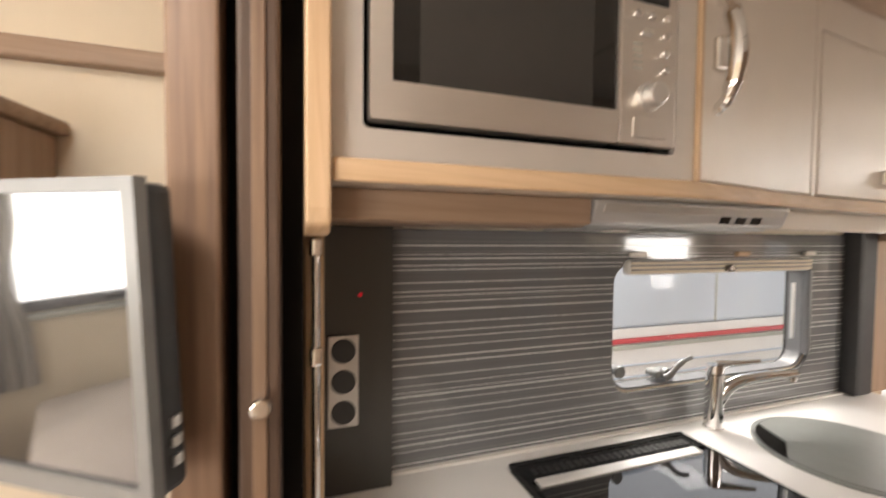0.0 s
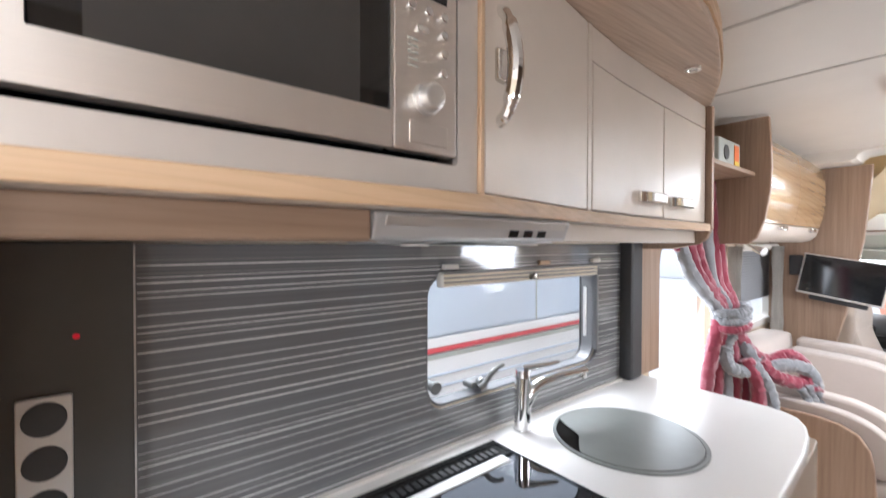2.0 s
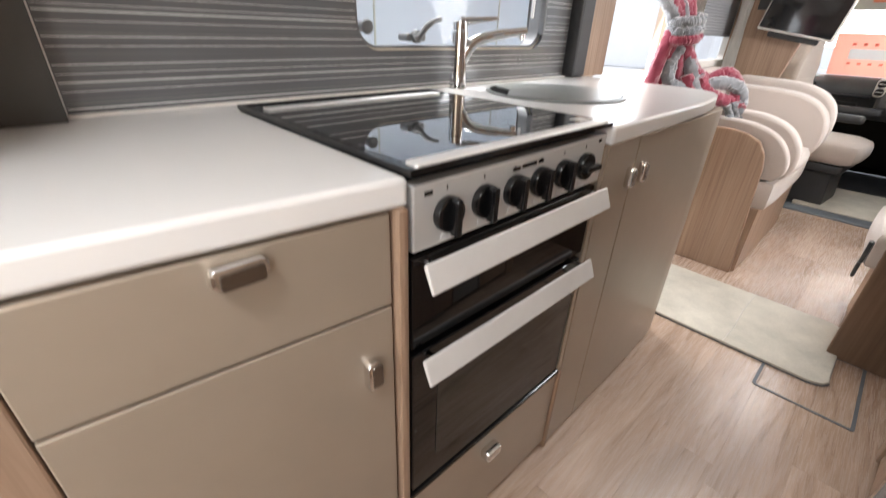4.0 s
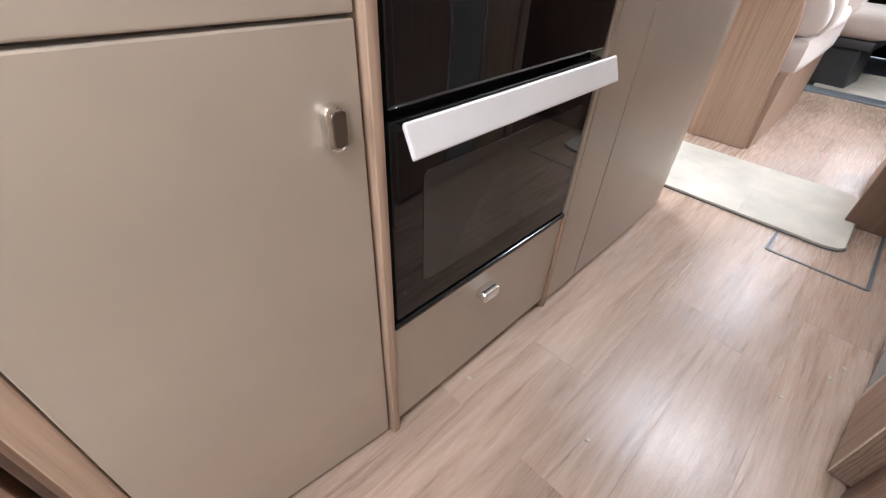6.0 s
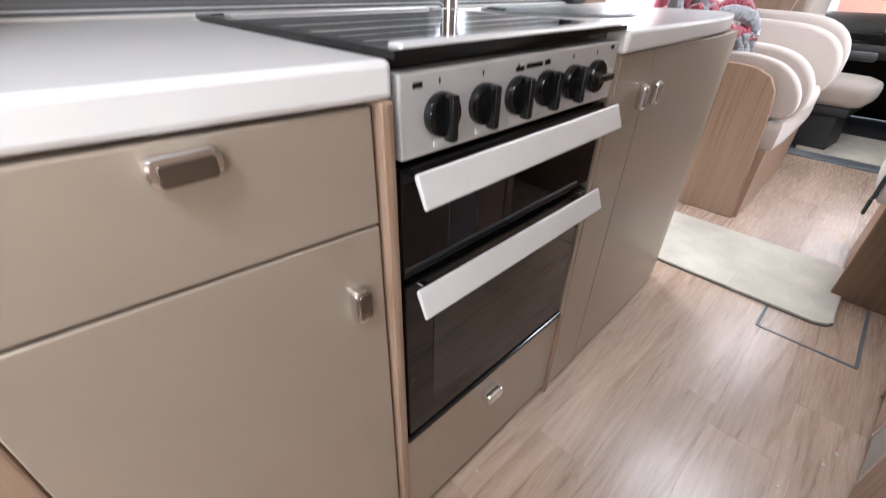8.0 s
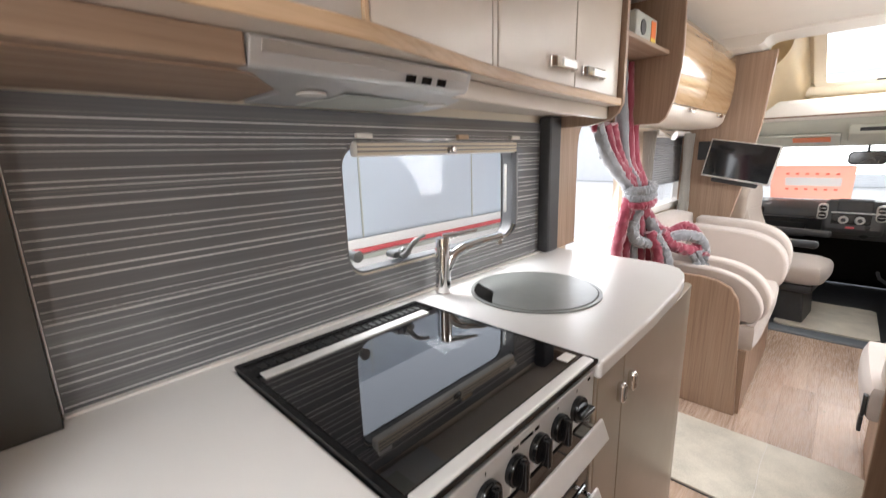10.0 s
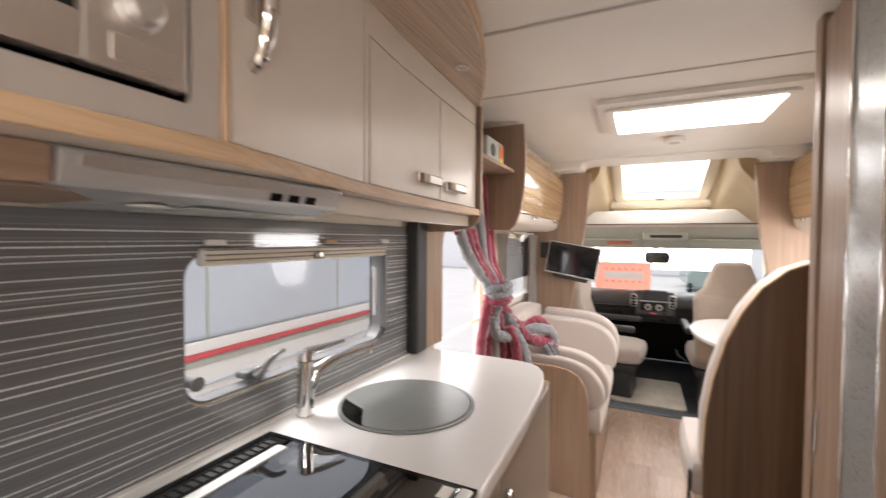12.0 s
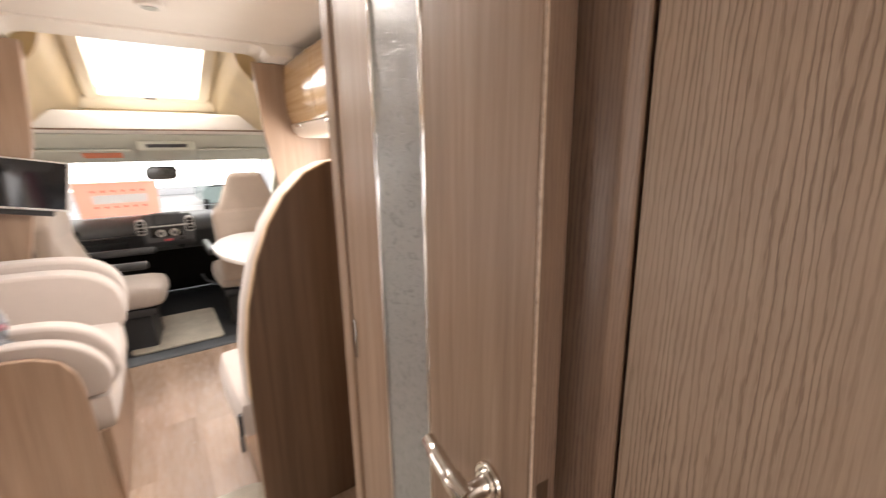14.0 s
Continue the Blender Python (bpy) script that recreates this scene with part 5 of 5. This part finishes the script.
def slope(p0, p1, y0, y1, hole, t=0.03):
    """A sloping roof board from (x, z) p0 to p1 with a hole in shares of its length and width."""
    (xa, za), (xb, zb) = p0, p1
    d = math.hypot(xb - xa, zb - za)
    bm = plate([(0, y0), (d, y0), (d, y1), (0, y1)], [hole] if hole else [], 2, 0, t)
    m = Matrix(((((xb - xa) / d), 0, -((zb - za) / d), xa), (0, 1, 0, 0), ((zb - za) / d, 0, (xb - xa) / d, za), (0, 0, 0, 1)))
    return placed(bm, m), m, d


bm, NOSE, nd = slope((3.84, 2.17), (5.12, 1.76), RIGHT, WALL, [(0.23, -0.40), (1.04, -0.40), (1.04, 0.24), (0.23, 0.24)])
structure("cab_roof", bm, "nose", "cream moulded roof over the cab")

crl = thing("cab_roof_light", (4.4, -0.08, 2.0), "sloping cream-framed roof light over the cab", "roof light", kind="structure")
part("frame", placed(plate(rounded(0.15, 1.14, -0.47, 0.31, 0.06), [rounded(0.23, 1.04, -0.40, 0.24, 0.03)], 2, -0.028, -0.001), NOSE), "cream", crl)
part("tray", placed(prism([(1.10, -0.001), (1.10, -0.03), (1.135, -0.052), (1.21, -0.058), (1.25, -0.04), (1.26, -0.001)], 1, -0.53, 0.37, 0.012, 3), NOSE), "cream", crl, "rounded tray along the lower edge")
part("catch", placed(box(1.05, 1.07, -0.12, -0.04, -0.035, -0.02, 0.004), NOSE), "dark_plastic", crl)
for yy in (0.42, -0.58):
    part("hook", placed(box(0.05, 0.12, yy - 0.012, yy + 0.012, -0.04, -0.002, 0.004), NOSE), "dark_plastic", crl)
lc = NOSE @ Vector((0.635, -0.08, 0.05))
opening_lamp("cab_roof_daylight", lc, lc + (NOSE.to_3x3() @ Vector((0, 0, -1))), 0.8, 0.62, 13)
opening_lamp("windscreen_daylight", (5.95, -0.09, 1.35), (4.6, -0.09, 1.0), 1.9, 0.6, 19)
part("pane", placed(box(0.20, 1.07, -0.42, 0.26, 0.066, 0.07, 0), NOSE), "frost", crl).visible_shadow = False
for sg, yt, yb in ((1, 0.335, 0.66), (-1, -0.495, -0.82)):
    bm = bmesh.new()
    rows = []
    for i in range(11):
        x = 3.845 + 1.265 * i / 10
        zt = 2.165 - 0.41 * i / 10
        ring_ = []
        for k in range(13):
            u = k / 12
            fold = 0.022 * math.exp(-((u - 0.38) / 0.10) ** 2)
            ring_.append(bm.verts.new((x, yt + (yb - yt) * (u ** 1.35) - sg * (fold + 0.05 * (i / 10) * u), zt + (1.58 - zt) * u)))
        rows.append(ring_)
    for p, q in zip(rows, rows[1:]):
        for k in range(12):
            bm.faces.new((p[k], p[k + 1], q[k + 1], q[k]))
    bmesh.ops.solidify(bm, geom=bm.faces[:], thickness=0.01)
    structure("cab_lining", bm, "nose", "curved cream lining beside the cab roof light")
structure("cab_shelf", prism([(4.64, 1.70), (4.61, 1.69), (4.60, 1.66), (4.60, 1.575), (4.63, 1.545), (5.4, 1.50), (5.4, 1.55), (4.70, 1.655), (4.68, 1.69)], 1, RIGHT, WALL, 0.006), "white_plastic", "white shelf above the windscreen")
structure("shelf_line", box(4.592, 4.600, RIGHT, WALL, 1.565, 1.577, 0.002), "wood_dark", "dark trim line of the cab shelf")
structure("wall_nose", box(5.10, 5.14, RIGHT, WALL, 1.58, 1.80, 0.002), "nose", "cream front of the roof pod")
hdl = structure("cab_headliner", prism([(4.64, 1.543), (4.75, 1.462), (5.28, 1.335), (5.34, 1.345), (5.34, 1.498)], 1, RIGHT, WALL, 0.01), "visor", "grey-green cab headlining")
rc = thing("roof_console", (4.8, -0.1, 1.5), "grey overhead console with switches", "console")
part("case", prism([(4.70, 1.495), (4.72, 1.425), (4.95, 1.365), (4.98, 1.435), (4.80, 1.505)], 1, -0.32, 0.06, 0.012), "visor", rc)
part("slot", prism([(4.703, 1.470), (4.710, 1.445), (4.716, 1.446), (4.71, 1.472)], 1, -0.27, 0.0, 0.001), "dark_plastic", rc)
for y0, y1 in ((0.10, 0.75), (-0.95, -0.36)):
    vz = thing("sun_visor", (5.0, (y0 + y1) / 2, 1.45), "grey-green folded sun visor", "sun visor", "cab visors")
    part("flap", prism([(4.80, 1.440), (4.805, 1.423), (5.12, 1.340), (5.125, 1.355)], 1, y0, y1, 0.006), "visor", vz)
    part("pivot", tube([(5.10, y0, 1.355), (5.10, y1, 1.355)], 0.006, 8), "dark_plastic", vz)
solo("warning_sticker", prism([(4.84, 1.4105), (4.98, 1.3745), (4.9795, 1.3725), (4.8395, 1.4085)], 1, 0.16, 0.40, 0), "orange", "orange warning sticker on the visor", "sticker")
ws = thing("windscreen", (5.5, -0.09, 0.9), "wide raked windscreen", "windscreen", kind="structure")
part("pane", prism([(5.32, 1.42), (5.86, 0.86), (5.865, 0.865), (5.325, 1.425)], 1, RIGHT + 0.03, WALL - 0.03, 0), "windscreen", ws).visible_shadow = False
for yy in (RIGHT, WALL - 0.05):
    part("pillar", prism([(5.30, 1.44), (5.26, 1.40), (5.82, 0.82), (5.90, 0.84)], 1, yy, yy + 0.05, 0.004), "grey_plastic", ws)
mr = thing("rear_view_mirror", (5.2, -0.07, 1.25), "dark interior rear-view mirror", "mirror")
part("shell", prism(rounded(-0.20, 0.04, 1.18, 1.292, 0.04), 0, 5.16, 5.19, 0.008), "dark_plastic", mr)
part("glass", prism(rounded(-0.19, 0.03, 1.19, 1.282, 0.035), 0, 5.1575, 5.1605, 0), "screen", mr)
part("stem", tube([(5.19, -0.08, 1.27), (5.30, -0.08, 1.37)], 0.01, 8), "dark_plastic", mr)
sg = thing("windscreen_card", (5.4, 0.3, 0.95), "coral notice card with red dots behind the windscreen", "notice")
CZ = -0.085


def card_strip(r0, r1, y0, y1):
    """A strip of the leaning card, from share r0 to r1 of its slope."""
    at = lambda r, o: (5.30 + 0.26 * r + o, 1.255 + CZ - 0.325 * r + o)
    return prism([at(r0, 0), at(r1, 0), at(r1, 0.002), at(r0, 0.002)], 1, y0, y1, 0)


part("card", merged(card_strip(0, 0.35, -0.03, 0.56), card_strip(0.6, 1, -0.03, 0.56), card_strip(0.35, 0.6, -0.03, 0.05), card_strip(0.35, 0.6, 0.45, 0.56)), "coral", sg)
part("bar", card_strip(0.352, 0.598, 0.051, 0.449), "card_grey", sg, "grey panel of unreadable print")
for r_ in (0.24, 0.70):
    for i in range(6):
        x = 5.30 + 0.26 * r_
        zc = 1.255 + CZ - 0.325 * r_
        part("dot", prism([(x - 0.009, zc + 0.009), (x + 0.006, zc - 0.009), (x + 0.005, zc - 0.0098), (x - 0.010, zc + 0.0082)], 1, 0.07 + 0.07 * i, 0.095 + 0.07 * i, 0), "dot_red", sg)

db = thing("dashboard", (5.5, -0.09, 0.4), "black and grey dashboard with centre console", "dashboard")
part("top", prism([(5.20, 0.66), (5.14, 0.72), (5.15, 0.79), (5.22, 0.835), (5.36, 0.85), (5.80, 0.82), (5.88, 0.78), (5.88, 0.40), (5.34, 0.50)], 1, RIGHT + 0.01, WALL - 0.01, 0.03, 3), "dash", db)
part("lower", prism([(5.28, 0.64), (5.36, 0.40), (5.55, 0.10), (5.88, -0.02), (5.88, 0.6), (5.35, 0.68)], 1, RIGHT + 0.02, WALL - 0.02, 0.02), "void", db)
M["dial_silver"] = plain("silver_trim_plastic", (0.55, 0.55, 0.54), 0.3, 0.5, 0.05, 20, 0)
cs = part("centre_panel", prism([(5.03, 0.845), (4.99, 0.76), (5.0, 0.66), (5.06, 0.60), (5.3, 0.58), (5.36, 0.84), (5.20, 0.885), (5.08, 0.885)], 1, -0.25, 0.13, 0.03, 3), "dash", db, "grey centre console")
part("display_pod", prism([(5.02, 0.885), (5.005, 0.80), (5.03, 0.795), (5.12, 0.90), (5.06, 0.905)], 1, -0.17, 0.05, 0.012, 3), "dark_plastic", cs, "black display pod")
part("chrome_strip", prism([(4.998, 0.802), (4.990, 0.792), (4.999, 0.788), (5.008, 0.8)], 1, -0.20, 0.08, 0.002), "dial_silver", cs)
for y0 in (-0.255, 0.10):
    part("surround", prism(rounded(y0, y0 + 0.07, 0.73, 0.865, 0.03, 5), 0, 4.985, 5.03, 0.008), "dial_silver", cs, "silver vent surround")
    for z0 in (0.742, 0.80):
        vn = part("vent", prism(rounded(y0 + 0.009, y0 + 0.061, z0, z0 + 0.052, 0.02, 5), 0, 4.978, 4.99, 0.004), "screen", cs, "round black air vent")
        part("blade", box(4.974, 4.979, y0 + 0.014, y0 + 0.056, z0 + 0.024, z0 + 0.029, 0.001), "dial_silver", vn)
part("radio", prism([(4.988, 0.785), (4.984, 0.705), (4.995, 0.70), (5.0, 0.785)], 1, -0.165, 0.075, 0.004), "screen", cs)
for yk in (-0.10, 0.0):
    dl = part("dial", tube([(5.0, yk, 0.735), (4.972, yk, 0.738), (4.966, yk, 0.738)], [0.034, 0.032, 0.026], 22), "dial_silver", cs, "silver heater dial")
    part("dial_cap", tube([(4.968, yk, 0.738), (4.96, yk, 0.738)], 0.016, 16), "dark_plastic", dl)
part("hazard_switch", box(4.985, 5.0, -0.075, -0.02, 0.665, 0.682, 0.003), "red", cs, "red hazard switch")
part("gear_lever", tube([(5.10, -0.14, 0.60), (5.03, -0.15, 0.66), (5.0, -0.15, 0.69)], [0.03, 0.016, 0.022], 14), "rubber", cs, "black gear lever")
for y0 in (0.55,):
    part("side_vent", prism(rounded(y0, y0 + 0.16, 0.73, 0.80, 0.025, 5), 0, 5.12, 5.16, 0.008), "screen", db)
part("glovebox", prism([(5.19, 0.66), (5.25, 0.52), (5.28, 0.53), (5.23, 0.67)], 1, 0.24, 0.8, 0.01), "dark_plastic", db)
part("grab_tray", prism([(5.10, 0.72), (5.11, 0.70), (5.25, 0.69), (5.25, 0.72)], 1, 0.17, 0.55, 0.008), "dark_plastic", db)
sw_ = thing("steering_wheel", (4.98, -0.62, 0.75), "black rubber-rimmed steering wheel in the cab", "steering wheel")
part("rim", tube([(4.98 + 0.10 * math.sin(a), -0.62 + 0.19 * math.cos(a), 0.80 + 0.165 * math.sin(a)) for a in np.linspace(0, 2 * math.pi, 33)], 0.015, 10, False), "rubber", sw_)
part("hub", tube([(5.12, -0.62, 0.72), (4.98, -0.62, 0.80)], [0.04, 0.075], 16), "rubber", sw_)
part("spoke", box(4.975, 4.99, -0.79, -0.45, 0.785, 0.815, 0.005), "rubber", sw_)


def cab_seat(at, turn, label, fwd=0.0):
    """A swivel captain seat: x ahead of the sitter."""
    t = thing("captain_chair", at, label, "seat", "cab seats")
    m = pose(*at) @ pose(0, 0, 0, 0, 0, turn)
    P = lambda name, bm, mat, lab="": part(name, placed(bm, m), mat, t, lab)
    P("pedestal", prism([(-0.20, 0.0), (0.22, 0.0), (0.20, 0.26), (-0.18, 0.26)], 1, -0.19, 0.19, 0.015), "dark_plastic", "black ribbed pedestal")
    for k in range(5):
        P("rib", box(-0.15, 0.15, 0.19, 0.197, 0.05 + k * 0.035, 0.062 + k * 0.035, 0.002), "rubber")
    P("swivel", box(-0.23, 0.25, -0.22, 0.22, 0.262, 0.32, 0.012), "dark_plastic")
    P("seat", cushion(-0.24, 0.30, -0.25, 0.25, 0.32, 0.49, 0.06, 0.015), "tapestry", "cream seat cushion")
    P("backrest", prism([(-0.17 + fwd, 0.47), (-0.30 + fwd, 0.80), (-0.36 + fwd, 1.02), (-0.44 + fwd, 1.02), (-0.42 + fwd, 0.80), (-0.33 + fwd, 0.44)], 1, -0.235, 0.235, 0.04, 3), "tapestry_warm", "beige backrest")
    P("headrest", prism([(-0.24, 0.44), (-0.26, 0.98), (-0.19, 1.06), (-0.135, 1.22), (-0.11, 1.27), (0.11, 1.27), (0.135, 1.22), (0.19, 1.06), (0.26, 0.98), (0.24, 0.44)], 0, -0.43 + fwd, -0.32 + fwd, 0.035, 3), "tapestry_warm", "beige shoulder and head support")
    for s in (-1, 1):
        a = P("armrest", box(-0.26, 0.25, s * 0.275 - 0.03, s * 0.275 + 0.03, 0.63, 0.685, 0.02, 3), "dark_plastic", "dark padded armrest")
    P("lever", tube([(0.1, 0.25, 0.30), (0.2, 0.32, 0.33), (0.28, 0.33, 0.36)], 0.012, 8), "dark_plastic")
    return t


cab_seat((4.64, -0.585, -0.02), 0, "beige driver seat facing the windscreen")
cab_seat((4.54, 0.33, -0.02), 264, "beige passenger seat swivelled towards the saloon", 0.09)

# ---- rear room, seen past the bulkhead ----
structure("wall_trim", box(-2.2, -0.104, 0.93, 0.957, 1.74, 1.775, 0.004), "wood_x", "walnut trim strip along the wall")
rw = thing("rear_window", (BACK, 0.3, 0.98), "rear room window with a pale frame", "window", kind="structure")
part("frame", plate(rounded(-0.2, 0.80, 0.98, 1.66, 0.05), [rounded(-0.16, 0.76, 1.03, 1.62, 0.04)], 0, BACK - 0.03, BACK + 0.014), "window_grey", rw)
part("sill", box(BACK + 0.001, BACK + 0.05, -0.24, 0.84, 0.945, 0.972, 0.006), "grey_plastic", rw)
part("catch", box(BACK + 0.015, BACK + 0.05, 0.28, 0.38, 1.0, 1.03, 0.006), "dark_plastic", rw)
wr = thing("wardrobe", (-0.7, 0.75, 0.6), "walnut corner locker in the rear room", "cabinet")
part("body", box(-1.1, -0.36, 0.70, 0.955, 1.2, 1.62, 0.004), "wood_z", wr)
part("top", prism([(-1.1, 0.68), (-0.42, 0.68), (-0.36, 0.74), (-0.34, 0.955), (-1.1, 0.955)], 2, 1.621, 1.645, 0.005), "wood_x", wr)
drape("curtain", -0.12, 0.12, 0, 0.66, 1.74, 5, "net", "grey-brown curtain beside the rear window", (1.15, 0.4)).matrix_world = pose(BACK + 0.08, 0.76, 0, 0, 0, 90)
bt = thing("bedroom_television", (-0.2, 0.56, 1.1), "silver-framed television swung out on its arm", "television")
BT = pose(-0.094, 0.478, 1.22, 0, 0, 0) @ Matrix.Rotation(radians(147), 4, 'Z') @ pose(0, 0, 0.288) @ Matrix.Rotation(radians(-3), 4, 'X') @ pose(0, 0, -0.288)
part("bezel", placed(plate([(0, 0.0), (0.48, 0.0), (0.48, 0.288), (0, 0.288)], [[(0.014, 0.02), (0.466, 0.02), (0.466, 0.276), (0.014, 0.276)]], 1, 0.0, 0.012), BT), "silver_grey", bt, "silver bezel")
part("screen", placed(box(0.0145, 0.4655, 0.003, 0.008, 0.0205, 0.2755, 0), BT), "tv_mirror", bt, "glossy dark screen")
part("back", placed(box(0.004, 0.475, -0.03, -0.0005, 0.004, 0.284, 0.008), BT), "dark_plastic", bt)
for k in range(3):
    part("button", placed(box(-0.0005, 0.004, -0.02, -0.012, 0.03 + 0.018 * k, 0.04 + 0.018 * k, 0.001), BT), "alu", bt)
part("arm", tube([(-0.102, 0.80, 1.38), (-0.2, 0.72, 1.38), (-0.25, 0.63, 1.38)], 0.012, 10), "dark_plastic", bt)
solo("bed", cushion(-2.2, -0.5, RIGHT + 0.03, 0.68, 0.0, 0.62, 0.06, 0.02), "tapestry", "made-up cream bed in the rear room", "bed")

# ---- outside ----
structure("ground", prism([(-400, -400), (400, -400), (400, 400), (-400, 400)], 2, -0.75, -0.7), "asphalt", "pale concrete yard")
nv = thing("neighbour_motorhome", (2.0, 3.4, -0.7), "white motorhome with blue-grey side and red stripe parked alongside", "motorhome")
part("lower_side", box(-3.0, 4.7, 2.45, 4.5, -0.3, 0.694, 0.03), "van_white", nv)
part("stripe", box(-3.0, 4.7, 2.44, 4.4, 0.695, 0.728, 0.004), "red", nv, "red stripe")
part("stripe", box(-3.0, 4.7, 2.441, 2.452, 0.650, 0.682, 0.001), "grey_plastic", nv, "grey stripe under the red one")
part("band", box(-3.0, 4.7, 2.45, 4.4, 0.729, 0.80, 0.004), "van_white", nv)
part("upper_side", box(-3.0, 4.7, 2.45, 4.4, 0.801, 2.2, 0.03), "van_blue", nv, "blue-grey upper side")
for i in range(7):
    part("rib", box(-3.0, 4.7, 2.43, 2.449, 0.02 + 0.085 * i, 0.03 + 0.085 * i, 0.004), "van_blue", nv)
for xx in (1.9, 3.1, 0.6):
    part("seam", box(xx, xx + 0.012, 2.444, 2.449, 0.81, 2.15, 0.001), "grey_plastic", nv)
for xx in (-1.6, 3.1):
    wl = part("wheel", disc((xx, 2.46, -0.38), 0.32, 1, 0.2, 32, 0.03), "rubber", nv)
    part("hub_cap", disc((xx, 2.445, -0.38), 0.18, 1, 0.02, 24, 0.01), "alu", wl)
car = thing("parked_car", (20, -2.6, -0.7), "grey-green parked car in the yard", "car")
part("body", prism([(-3.5, -0.45), (-3.52, 0.05), (-3.38, 0.18), (-3.18, 0.62), (-1.92, 0.62), (-1.72, 0.18), (-1.58, 0.05), (-1.6, -0.45)], 0, 19.2, 22.9, 0.06), "car_green", car)
part("window", prism([(-3.28, 0.2), (-3.1, 0.56), (-2.0, 0.56), (-1.82, 0.2)], 0, 19.19, 19.2, 0), "screen", car)
for yy in (-3.32, -1.78):
    part("wheel", disc((19.5, yy, -0.38), 0.32, 1, 0.18, 28, 0.03), "rubber", car)
hg = thing("yard_building", (30, 0, -0.7), "pale grey yard building far off", "building")
part("wall", box(28, 34, -30, 30, -0.7, 3.5, 0.05), "van_white", hg)
part("roof", prism([(27.6, 3.5), (31, 5.2), (34.4, 3.5)], 1, -30.5, 30.5, 0.02), "van_blue", hg)

# ---- floor planks ----
pieces = {}
rp = random.Random(9)
WID, row, y = 0.158, 0, RIGHT + 0.01
while y < WALL - 0.02:
    y1 = min(y + WID, WALL - 0.002)
    x = -0.6 + rp.uniform(-0.6, 0.3)
    while x < 4.01:
        L = rp.choice((0.7, 0.92, 1.15))
        x1 = min(x + L, 4.015)
        if x1 - x > 0.05:
            key = (round(x1 - x, 3), round(y1 - y, 3))
            if key not in pieces:
                bm = box(0, key[0] - 0.0002, 0, key[1] - 0.0002, -0.0035, 0.0, 0.0003, 1)
                me = bpy.data.meshes.new("plank")
                bm.to_mesh(me)
                bm.free()
                me.materials.append(M["plank"])
                pieces[key] = me
            ob = new("plank", pieces[key])
            ob.location = (x, y, 0)
            ob.parent = bpy.data.objects["floor"]
        x = x1
    y = y1
